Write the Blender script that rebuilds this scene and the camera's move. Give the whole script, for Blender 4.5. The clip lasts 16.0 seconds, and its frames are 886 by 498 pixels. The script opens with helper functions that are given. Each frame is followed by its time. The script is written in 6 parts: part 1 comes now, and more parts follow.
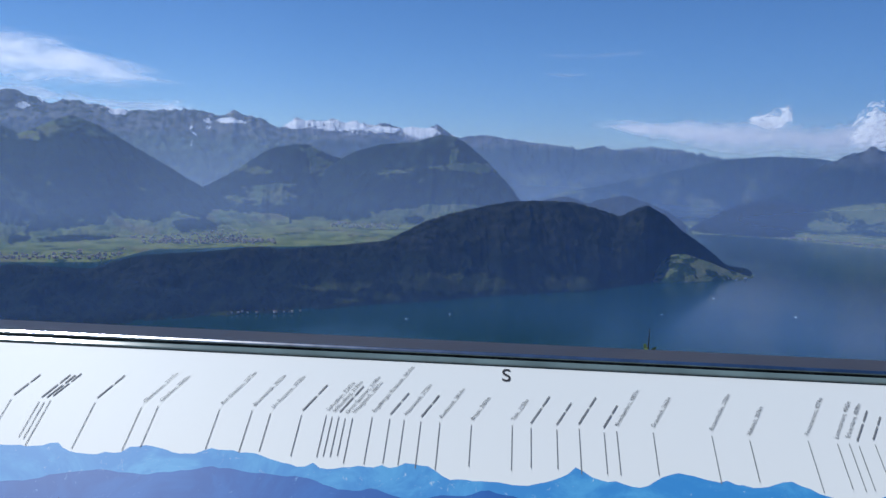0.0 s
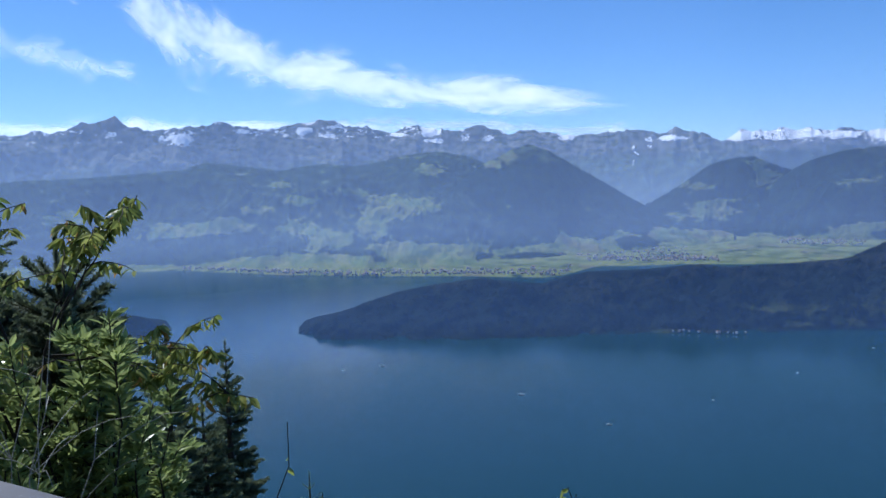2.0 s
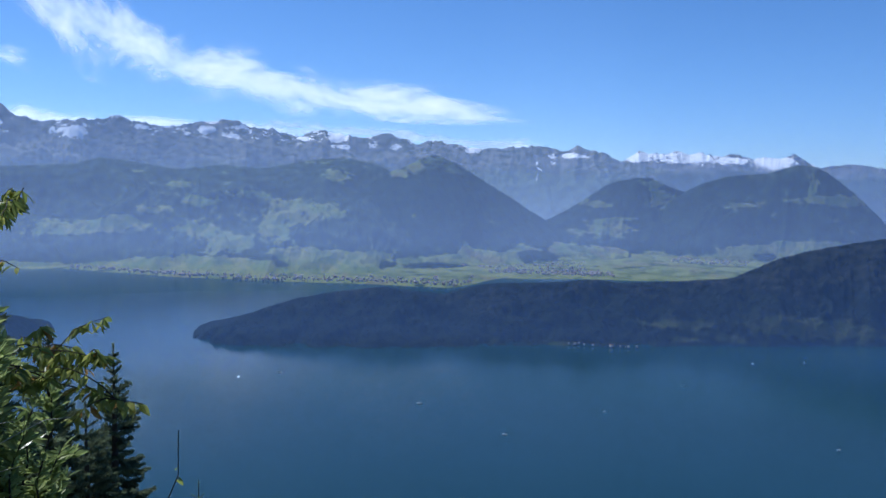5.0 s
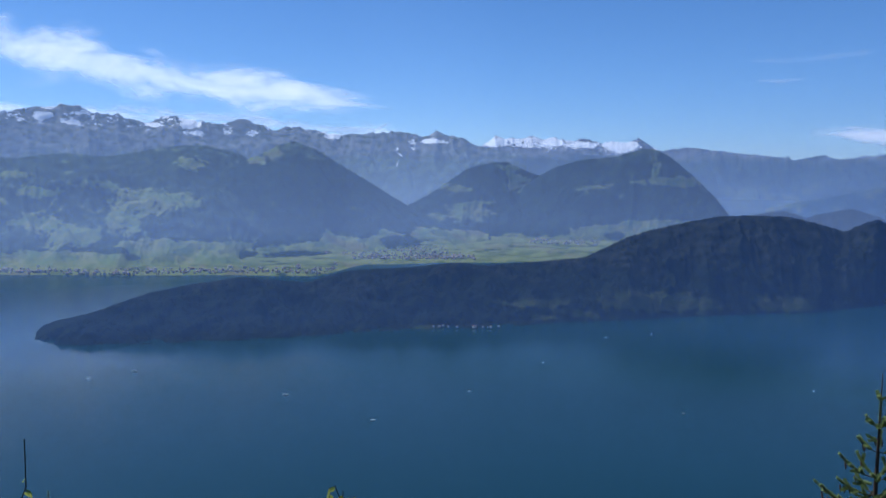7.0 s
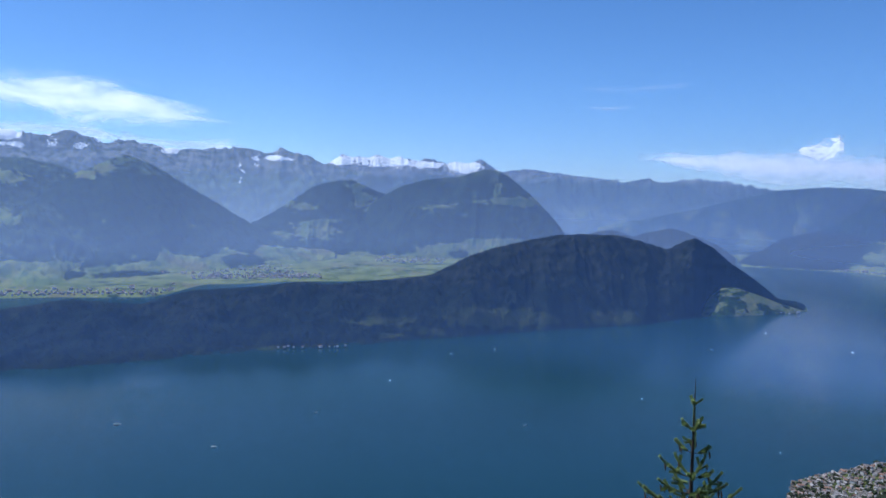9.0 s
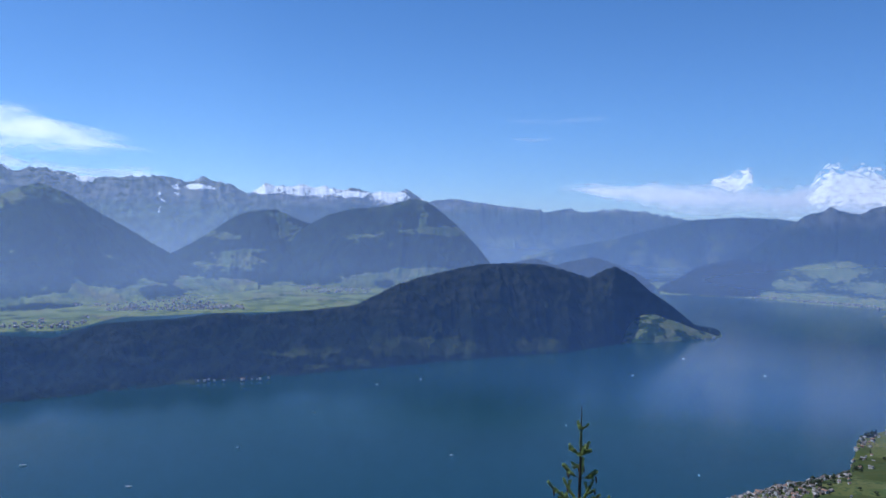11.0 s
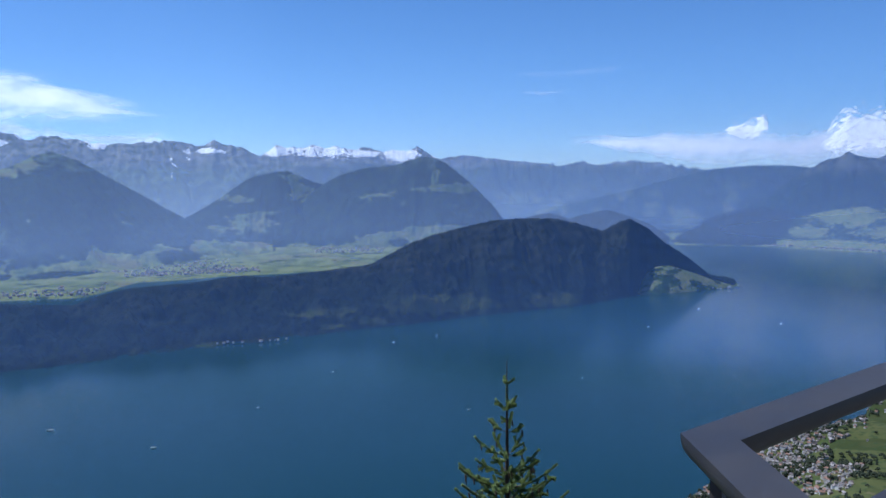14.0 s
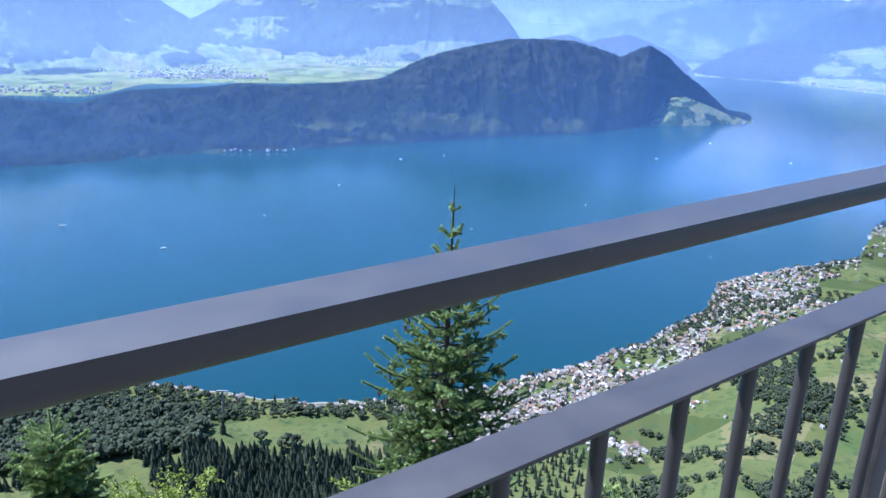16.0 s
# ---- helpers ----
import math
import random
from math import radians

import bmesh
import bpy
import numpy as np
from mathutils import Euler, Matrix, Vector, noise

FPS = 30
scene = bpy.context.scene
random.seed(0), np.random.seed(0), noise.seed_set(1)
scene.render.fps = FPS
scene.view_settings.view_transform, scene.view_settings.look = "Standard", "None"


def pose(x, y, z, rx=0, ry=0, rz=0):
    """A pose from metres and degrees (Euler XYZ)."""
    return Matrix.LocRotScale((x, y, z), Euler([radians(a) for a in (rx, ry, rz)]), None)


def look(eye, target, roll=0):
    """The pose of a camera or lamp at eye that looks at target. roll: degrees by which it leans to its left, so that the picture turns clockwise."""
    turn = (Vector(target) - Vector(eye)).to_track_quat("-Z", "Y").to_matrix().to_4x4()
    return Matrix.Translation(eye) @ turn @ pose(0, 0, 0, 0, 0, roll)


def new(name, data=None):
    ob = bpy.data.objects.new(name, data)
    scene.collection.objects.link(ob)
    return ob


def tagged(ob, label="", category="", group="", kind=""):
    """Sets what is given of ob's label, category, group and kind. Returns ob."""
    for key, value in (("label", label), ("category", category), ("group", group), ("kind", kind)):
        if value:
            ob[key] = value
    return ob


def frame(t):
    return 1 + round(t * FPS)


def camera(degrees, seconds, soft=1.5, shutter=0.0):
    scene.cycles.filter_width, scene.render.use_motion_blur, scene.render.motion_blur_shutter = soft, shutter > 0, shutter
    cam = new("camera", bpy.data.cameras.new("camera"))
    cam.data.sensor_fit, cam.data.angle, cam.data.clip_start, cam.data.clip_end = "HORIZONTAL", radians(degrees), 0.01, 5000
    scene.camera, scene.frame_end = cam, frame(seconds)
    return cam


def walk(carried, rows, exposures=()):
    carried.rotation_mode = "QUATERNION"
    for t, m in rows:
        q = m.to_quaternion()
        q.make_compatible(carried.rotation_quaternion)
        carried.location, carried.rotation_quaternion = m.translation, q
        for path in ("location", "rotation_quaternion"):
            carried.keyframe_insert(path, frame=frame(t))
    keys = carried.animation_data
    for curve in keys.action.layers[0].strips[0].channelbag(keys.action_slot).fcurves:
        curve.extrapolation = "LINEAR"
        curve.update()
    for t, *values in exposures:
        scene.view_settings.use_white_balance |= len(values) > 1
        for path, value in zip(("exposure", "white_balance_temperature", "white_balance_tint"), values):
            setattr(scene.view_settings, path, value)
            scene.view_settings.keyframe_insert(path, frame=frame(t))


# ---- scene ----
# The landscape is a quarter of its true size, so that the far ranges stand inside the reach of the lens;
# the terrace, its railings and the trees beside it have their true size. The eye stands near the origin.
cam = camera(58.95, 16.0)
# seconds, x, y, z, yaw, pitch, roll
PATH = [
    (0.0, 0.02, 0, -0.28, 0.02, -6.66, -1.67),
    (0.5, 0.04, 0, -0.24, 6.77, -8.16, -0.63),
    (1.0, -0.04, 0, -0.05, 14.36, -5.65, 0.14),
    (1.5, -0.02, 0, 0, 22.04, -6.73, 1.18),
    (2.0, 0, 0, 0, 31.29, -5.41, 1.62),
    (2.5, 0, 0, 0, 38.65, -4.63, 1.12),
    (3.0, 0, 0, 0, 43.58, -4.21, 0.87),
    (3.5, 0, 0, 0, 42.07, -3.77, 0.07),
    (4.0, 0, 0, 0, 34.64, -4.08, -0.52),
    (6.5, -0.02, 0, 0, 17.86, -5.28, -0.96),
    (7.0, -0.02, 0, 0, 14.38, -5.71, -0.34),
    (7.5, 0, 0, 0, 11.28, -5.08, -0.03),
    (8.0, 0, 0, 0, 7.59, -5.15, -0.70),
    (8.5, 0.012, 0, 0, 4.67, -4.84, -1.00),
    (11.0, 0.725, 0, 0, -2.19, -1.98, -1.14),
    (11.5, 0.933, 0, 0, -7.36, -2.23, -0.43),
    (12.0, 1.152, 0, 0, -10.29, -1.71, 0.42),
    (12.5, 1.414, 0, 0, -8.44, -3.04, -0.32),
    (13.0, 1.58, 0, 0, -7.38, -2.60, 1.67),
    (13.5, 2.007, 0.03, 0, -1.39, -2.38, 2.46),
    (14.0, 2.379, 0.094, 0, -1.28, -5.11, 0.58),
    (14.5, 2.68, 0.267, 0, -2.44, -7.39, -1.33),
    (15.0, 2.907, 0.424, -0.015, -2.48, -11.69, -0.79),
    (15.5, 3.246, 0.652, -0.052, 4.44, -15.85, -1.38),
    (16.0, 3.43, 0.88, -0.097, -0.07, -18.25, -2.52),
]
EXPOSURES = [(0.0, -0.46, 5650, 9), (0.7, -0.48, 5650, 9), (1.2, -0.15, 5560, 9), (3.0, 0.02, 5560, 9), (7.2, -0.24, 5560, 9), (8.0, -0.18, 5560, 9), (8.5, 0.0, 5560, 9), (11.0, -0.05, 5560, 9), (12.5, -0.05, 5560, 9), (14.5, 0.0, 5560, 9), (15.2, 0.35, 5560, 9), (16.0, 1.4, 5350, 9)]
walk(cam, [(t, pose(x, y, z, 90 + p, r, yw)) for t, x, y, z, yw, p, r in PATH], EXPOSURES)

# ---- daylight ----
SUN_AZ, SUN_EL = 78.0, 59.0          # to the left of straight ahead, high
world = bpy.data.worlds.new("world")
scene.world = world
world.use_nodes = True
wn = world.node_tree.nodes
sky = wn.new("ShaderNodeTexSky")
sky.sky_type, sky.sun_disc = "NISHITA", False
sky.sun_elevation, sky.sun_rotation = radians(SUN_EL), radians(-SUN_AZ)
sky.altitude, sky.air_density, sky.dust_density, sky.ozone_density = 3200, 1.0, 0.25, 5.5
wn["Background"].inputs["Strength"].default_value = 0.128
vivid = wn.new("ShaderNodeHueSaturation")
vivid.inputs["Saturation"].default_value = 1.1
world.node_tree.links.new(sky.outputs[0], vivid.inputs["Color"])
world.node_tree.links.new(vivid.outputs[0], wn["Background"].inputs[0])
sun = new("sun", bpy.data.lights.new("sun", "SUN"))
sun.data.energy, sun.data.angle, sun.data.color = 4.8, radians(0.5), (1.0, 0.95, 0.87)
sun_dir = Vector((-math.sin(radians(SUN_AZ)) * math.cos(radians(SUN_EL)), math.cos(radians(SUN_AZ)) * math.cos(radians(SUN_EL)), math.sin(radians(SUN_EL))))
sun.matrix_world = look(sun_dir * 60, (0, 0, 0))

LAKE = -257.0


# ---- materials ----
class Nodes:
    """Short hand for building a node material."""

    def __init__(self, name):
        self.mat = bpy.data.materials.new(name)
        self.mat.use_nodes = True
        self.tree = self.mat.node_tree
        self.bsdf = self.tree.nodes["Principled BSDF"]
        self.out = self.tree.nodes["Material Output"]

    def add(self, kind, **inputs):
        n = self.tree.nodes.new(kind)
        for k, v in inputs.items():
            self.set(n.inputs[k.replace("_", " ")], v)
        return n

    def set(self, socket, v):
        if isinstance(v, bpy.types.NodeSocket):
            self.tree.links.new(v, socket)
        else:
            socket.default_value = v

    def math(self, op, a, b=0.0, c=0.0, clamp=False):
        n = self.tree.nodes.new("ShaderNodeMath")
        n.operation, n.use_clamp = op, clamp
        for i, v in enumerate((a, b, c)):
            self.set(n.inputs[i], v)
        return n.outputs[0]

    def ramp(self, v, lo, hi, a=0.0, b=1.0):
        n = self.tree.nodes.new("ShaderNodeMapRange")
        n.interpolation_type = "SMOOTHSTEP"
        for i, q in enumerate((v, lo, hi, a, b)):
            self.set(n.inputs[i], q)
        return n.outputs[0]

    def mix(self, f, a, b):
        n = self.tree.nodes.new("ShaderNodeMix")
        n.data_type = "RGBA"
        self.set(n.inputs[0], f)
        self.set(n.inputs[6], a if isinstance(a, bpy.types.NodeSocket) else (*a, 1))
        self.set(n.inputs[7], b if isinstance(b, bpy.types.NodeSocket) else (*b, 1))
        return n.outputs[2]

    def noise(self, scale, detail=4.0, rough=0.55, vector=None, distortion=0.0):
        n = self.tree.nodes.new("ShaderNodeTexNoise")
        n.inputs["Scale"].default_value, n.inputs["Detail"].default_value = scale, detail
        n.inputs["Roughness"].default_value, n.inputs["Distortion"].default_value = rough, distortion
        if vector is not None:
            self.tree.links.new(vector, n.inputs["Vector"])
        return n.outputs["Fac"]

    def position(self):
        return self.tree.nodes.new("ShaderNodeNewGeometry").outputs["Position"]

    def axis(self, v, i):
        n = self.tree.nodes.new("ShaderNodeSeparateXYZ")
        self.tree.links.new(v, n.inputs[0])
        return n.outputs[i]

    def bump(self, height, strength, distance):
        n = self.add("ShaderNodeBump", Strength=strength, Distance=distance)
        self.tree.links.new(height, n.inputs["Height"])
        self.tree.links.new(n.outputs[0], self.bsdf.inputs["Normal"])

    def finish(self, color, rough=0.8, metal=0.0, spec=0.3):
        c = color if isinstance(color, bpy.types.NodeSocket) else (*color, 1)
        self.set(self.bsdf.inputs["Base Color"], c)
        self.set(self.bsdf.inputs["Roughness"], rough)
        self.set(self.bsdf.inputs["Metallic"], metal)
        self.set(self.bsdf.inputs["Specular IOR Level"], spec)
        return self.mat


def land(name, forest=(0.016, 0.032, 0.014), meadow=(0.13, 0.19, 0.05), rock=(0.24, 0.24, 0.23), grain=0.05, patch=0.006, meadow_cut=0.5, meadow_top=-150.0,
         rock_from=9e3, snow_from=9e3, snow_cut=0.5, meadow_bottom=-9e3, relief=6.0, rock_cut=0.6, blur=160.0, speck=1.0, fields=0.0, cover=False):
    """Alpine ground: dark forest, pale meadows below (and between) it, bare rock high up and on steep faces, snow above."""
    n = Nodes(name)
    p = n.position()
    z = n.axis(p, 2)
    big = n.noise(patch, 5, 0.6, p, 0.6)
    fine = n.noise(grain, 6, 0.65, p)
    tiny = n.noise(grain * 4, 3, 0.6, p)
    f = n.mix(n.ramp(fine, 0.32, 0.68), tuple(c * (1 - 0.45 * speck) for c in forest), tuple(c * (1 + 0.6 * speck) for c in forest))
    m = n.mix(n.ramp(n.noise(grain * 0.6, 3, 0.6, p), 0.35, 0.65), meadow, (meadow[0] * 1.35, meadow[1] * 1.08, meadow[2] * 1.1))
    m = n.mix(n.math("MULTIPLY", n.ramp(n.noise(patch * 2.6, 2, 0.4, p), 0.55, 0.6), 0.6), m, (meadow[0] * 1.7, meadow[1] * 1.25, meadow[2] * 1.5))
    if fields:
        cells = n.add("ShaderNodeTexVoronoi", Scale=fields, Randomness=0.9)
        n.tree.links.new(p, cells.inputs["Vector"])
        pick = n.axis(cells.outputs["Color"], 0)
        m = n.mix(n.math("MULTIPLY", n.ramp(pick, 0.55, 0.56), 0.55), m, (meadow[0] * 1.5, meadow[1] * 1.2, meadow[2] * 1.3))
        m = n.mix(n.math("MULTIPLY", n.ramp(pick, 0.92, 0.925), 0.7), m, (0.14, 0.125, 0.065))
        m = n.mix(n.math("MULTIPLY", n.ramp(pick, 0.22, 0.21), 0.6), m, tuple(c * 0.55 for c in meadow))
    m = n.mix(n.ramp(tiny, 0.52, 0.66), m, tuple(c * 1.5 for c in forest))
    lift = n.ramp(n.math("ADD", z, n.math("MULTIPLY", n.math("SUBTRACT", n.noise(patch * 1.7, 3, 0.5, p), 0.5), blur)), meadow_top - 40, meadow_top + 40)
    low = n.ramp(z, meadow_bottom - 6, meadow_bottom + 6)
    cut = n.math("ADD", big, n.math("MULTIPLY", n.math("SUBTRACT", fine, 0.5), 0.22))
    mask = n.math("MULTIPLY", n.math("MULTIPLY", n.ramp(cut, meadow_cut - 0.015, meadow_cut + 0.015), n.math("SUBTRACT", 1.0, lift)), low)
    if cover:                                            # where meadows and woods lie is a property of the ground
        lot = n.add("ShaderNodeAttribute")
        lot.attribute_name = "cover"
        edge = n.math("ADD", lot.outputs["Fac"], n.math("ADD", n.math("ADD", n.math("MULTIPLY", n.math("SUBTRACT", fine, 0.5), 5.5), n.math("MULTIPLY", n.math("SUBTRACT", tiny, 0.5), 1.8)), n.math("MULTIPLY", n.math("SUBTRACT", big, 0.5), 2.4)))
        mask = n.ramp(edge, -0.12, 0.12)
    c = n.mix(mask, f, m)
    nz = n.axis(n.tree.nodes.new("ShaderNodeNewGeometry").outputs["Normal"], 2)
    if rock_from < 8e3:
        r = n.mix(n.ramp(fine, 0.3, 0.7), tuple(q * 0.6 for q in rock), tuple(q * 1.2 for q in rock))
        high = n.ramp(n.math("ADD", z, n.math("MULTIPLY", n.math("SUBTRACT", big, 0.5), 260.0)), rock_from - 40, rock_from + 60)
        steep = n.ramp(n.math("ADD", nz, n.math("MULTIPLY", n.math("SUBTRACT", fine, 0.5), 0.4)), rock_cut + 0.12, rock_cut - 0.12)
        c = n.mix(n.math("MULTIPLY", high, n.ramp(fine, 0.38, 0.55)), c, r)
        c = n.mix(n.math("MULTIPLY", steep, n.math("MULTIPLY", high, 0.8)), c, r)
    if snow_from < 8e3:
        high = n.ramp(n.math("ADD", z, n.math("MULTIPLY", n.math("SUBTRACT", big, 0.5), 120.0)), snow_from - 25, snow_from + 45)
        lie = n.ramp(n.math("ADD", n.noise(patch * 5, 6, 0.7, p), n.math("MULTIPLY", nz, 0.25)), snow_cut + 0.1, snow_cut + 0.15)
        drift = n.math("MULTIPLY", high, lie)
        if cover:                                        # lasting snow fields
            lot = n.add("ShaderNodeAttribute")
            lot.attribute_name = "snow"
            drift = n.math("MAXIMUM", drift, n.ramp(n.math("ADD", lot.outputs["Fac"], n.math("MULTIPLY", n.math("SUBTRACT", n.noise(patch * 7, 6, 0.75, p), 0.5), 7.0)), 0.0, 0.25))
        c = n.mix(drift, c, (0.86, 0.88, 0.92))
    n.bump(n.math("ADD", fine, n.math("MULTIPLY", tiny, 0.4)), 0.7, relief)
    return n.finish(c, 0.95, 0.0, 0.05)


def plain(name, color, rough=0.7, metal=0.0, grain=30.0, vary=0.25, spec=0.4, bump=0.0):
    n = Nodes(name)
    co = n.add("ShaderNodeTexCoord").outputs["Object"]
    a = n.noise(grain, 5, 0.6, co)
    b = n.noise(grain * 0.13, 3, 0.6, co)
    c = n.mix(n.ramp(n.math("ADD", n.math("MULTIPLY", a, 0.5), n.math("MULTIPLY", b, 0.5)), 0.35, 0.65), tuple(q * (1 - vary) for q in color), tuple(min(1, q * (1 + vary)) for q in color))
    if bump:
        n.bump(a, 0.6, bump)
    return n.finish(c, rough, metal, spec)


def varied(name, colors, rough=0.8, spec=0.3):
    """A paint that differs from object to object (and, in joined meshes, from piece to piece)."""
    n = Nodes(name)
    r = n.math("FRACT", n.math("ADD", n.add("ShaderNodeObjectInfo").outputs["Random"], n.tree.nodes.new("ShaderNodeNewGeometry").outputs["Random Per Island"]))
    ramp = n.add("ShaderNodeValToRGB")
    ramp.color_ramp.interpolation = "CONSTANT"
    while len(ramp.color_ramp.elements) < len(colors):
        ramp.color_ramp.elements.new(0.5)
    for i, (e, c) in enumerate(zip(ramp.color_ramp.elements, colors)):
        e.position, e.color = i / len(colors), (*c, 1)
    n.tree.links.new(r, ramp.inputs[0])
    p = n.position()
    c = n.mix(n.math("MULTIPLY", n.noise(1.5, 4, 0.6, p), 0.3), ramp.outputs[0], (0.12, 0.11, 0.1))
    return n.finish(c, rough, 0.0, spec)


def leafy(name, dark, light, glow=0.35, rough=0.45, tint=None):
    """Leaves and needles: colour by piece, some light passing through."""
    n = Nodes(name)
    r = n.tree.nodes.new("ShaderNodeNewGeometry").outputs["Random Per Island"]
    c = n.mix(r, dark, light)
    if tint:
        c = n.mix(n.ramp(r, 0.92, 0.96), c, tint)
    c = n.mix(n.math("MULTIPLY", n.noise(2.2, 3, 0.6, n.position()), 0.4), c, tuple(q * 0.7 for q in dark))
    n.finish(c, rough, 0.0, 0.35)
    t = n.add("ShaderNodeBsdfTranslucent")
    n.tree.links.new(c, t.inputs["Color"])
    m = n.add("ShaderNodeMixShader", Fac=glow)
    n.tree.links.new(n.bsdf.outputs[0], m.inputs[1])
    n.tree.links.new(t.outputs[0], m.inputs[2])
    n.tree.links.new(m.outputs[0], n.out.inputs["Surface"])
    return n.mat


def water():
    n = Nodes("lake_water")
    p = n.position()
    breeze = n.noise(0.004, 3, 0.5, p)
    c = n.mix(n.noise(0.0015, 2, 0.5, p), (0.003, 0.028, 0.034), (0.004, 0.034, 0.040))
    n.bump(n.noise(0.06, 3, 0.6, p), 0.06, 1.0)
    return n.finish(c, n.math("MULTIPLY_ADD", breeze, 0.14, 0.14), 0.0, 0.5)


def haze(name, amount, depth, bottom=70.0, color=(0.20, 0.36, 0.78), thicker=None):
    """Blue air light as an added tinted sheet, densest over the lake, thinning with height."""
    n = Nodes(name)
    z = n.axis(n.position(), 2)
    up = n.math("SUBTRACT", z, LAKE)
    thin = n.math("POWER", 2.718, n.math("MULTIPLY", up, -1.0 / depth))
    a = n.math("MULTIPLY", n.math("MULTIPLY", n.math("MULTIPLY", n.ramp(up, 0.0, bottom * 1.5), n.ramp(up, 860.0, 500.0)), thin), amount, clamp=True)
    if thicker:                                          # the veil is made stronger towards the right
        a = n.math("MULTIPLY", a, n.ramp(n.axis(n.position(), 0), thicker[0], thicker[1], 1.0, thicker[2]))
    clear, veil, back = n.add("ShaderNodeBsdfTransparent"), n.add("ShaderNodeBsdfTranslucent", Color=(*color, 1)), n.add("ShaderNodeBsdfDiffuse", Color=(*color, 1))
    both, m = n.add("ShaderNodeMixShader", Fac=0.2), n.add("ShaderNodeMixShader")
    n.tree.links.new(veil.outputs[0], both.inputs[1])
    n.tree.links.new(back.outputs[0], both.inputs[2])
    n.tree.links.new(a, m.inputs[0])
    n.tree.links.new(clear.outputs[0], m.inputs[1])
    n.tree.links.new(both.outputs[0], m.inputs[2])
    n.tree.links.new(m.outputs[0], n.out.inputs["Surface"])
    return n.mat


def billow(name, rim=0.3):
    """Heap cloud: a bright swelling mass with a knobbly cauliflower rim above and a flatter, softer base."""
    n = Nodes(name)
    uv = n.add("ShaderNodeTexCoord").outputs["UV"]
    u, v = n.axis(uv, 0), n.axis(uv, 1)
    p = n.position()
    warp = n.noise(0.03, 3, 0.6, p)

    swirl = n.tree.nodes.new("ShaderNodeTexNoise")
    swirl.inputs["Scale"].default_value, swirl.inputs["Detail"].default_value = 0.02, 4.0
    n.tree.links.new(p, swirl.inputs["Vector"])
    bent = n.tree.nodes.new("ShaderNodeVectorMath")
    bent.operation = "MULTIPLY_ADD"
    n.tree.links.new(swirl.outputs["Color"], bent.inputs[0])
    bent.inputs[1].default_value = (45.0, 45.0, 45.0)
    n.tree.links.new(p, bent.inputs[2])

    def heads(scale):
        c = n.add("ShaderNodeTexVoronoi", Scale=scale, Randomness=1.0)
        c.feature = "SMOOTH_F1"
        c.inputs["Smoothness"].default_value = 0.25
        n.tree.links.new(bent.outputs[0], c.inputs["Vector"])
        return n.math("SUBTRACT", 0.75, c.outputs["Distance"])

    body = n.math("ADD", n.math("ADD", n.math("MULTIPLY", heads(0.021), 0.36), n.math("MULTIPLY", heads(0.05), 0.34)), n.math("ADD", n.math("MULTIPLY", heads(0.11), 0.10), n.math("MULTIPLY", n.math("SUBTRACT", warp, 0.5), 0.3)))
    ends = n.math("MULTIPLY", n.ramp(u, 0.0, 0.14), n.ramp(u, 1.0, 0.86))
    hull = n.math("MULTIPLY", n.math("MULTIPLY", n.ramp(v, 1.0, 0.4), ends), n.ramp(v, 0.0, 0.25))
    mass = n.math("ADD", hull, n.math("MULTIPLY", n.math("SUBTRACT", body, 0.35), 1.7))
    mass = n.math("ADD", mass, n.math("MULTIPLY", n.math("SUBTRACT", n.noise(0.03, 6, 0.55, p, 0.3), 0.5), 0.55))
    a = n.math("MULTIPLY", n.ramp(mass, rim - 0.22, rim + 0.42), n.math("MULTIPLY", n.ramp(ends, 0.0, 0.4), n.ramp(v, 0.97, 0.75)))
    lumpy = n.add("ShaderNodeBump", Strength=0.3, Distance=14.0)
    n.tree.links.new(body, lumpy.inputs["Height"])
    clear, veil, back = n.add("ShaderNodeBsdfTransparent"), n.add("ShaderNodeBsdfTranslucent", Color=(1, 1, 1, 1)), n.add("ShaderNodeBsdfDiffuse", Color=(1, 1, 1, 1))
    for q in (veil, back):
        n.tree.links.new(lumpy.outputs[0], q.inputs["Normal"])
    both, m = n.add("ShaderNodeMixShader", Fac=0.1), n.add("ShaderNodeMixShader")
    n.tree.links.new(veil.outputs[0], both.inputs[1])
    n.tree.links.new(back.outputs[0], both.inputs[2])
    n.tree.links.new(a, m.inputs[0])
    n.tree.links.new(clear.outputs[0], m.inputs[1])
    n.tree.links.new(both.outputs[0], m.inputs[2])
    n.tree.links.new(m.outputs[0], n.out.inputs["Surface"])
    return n.mat


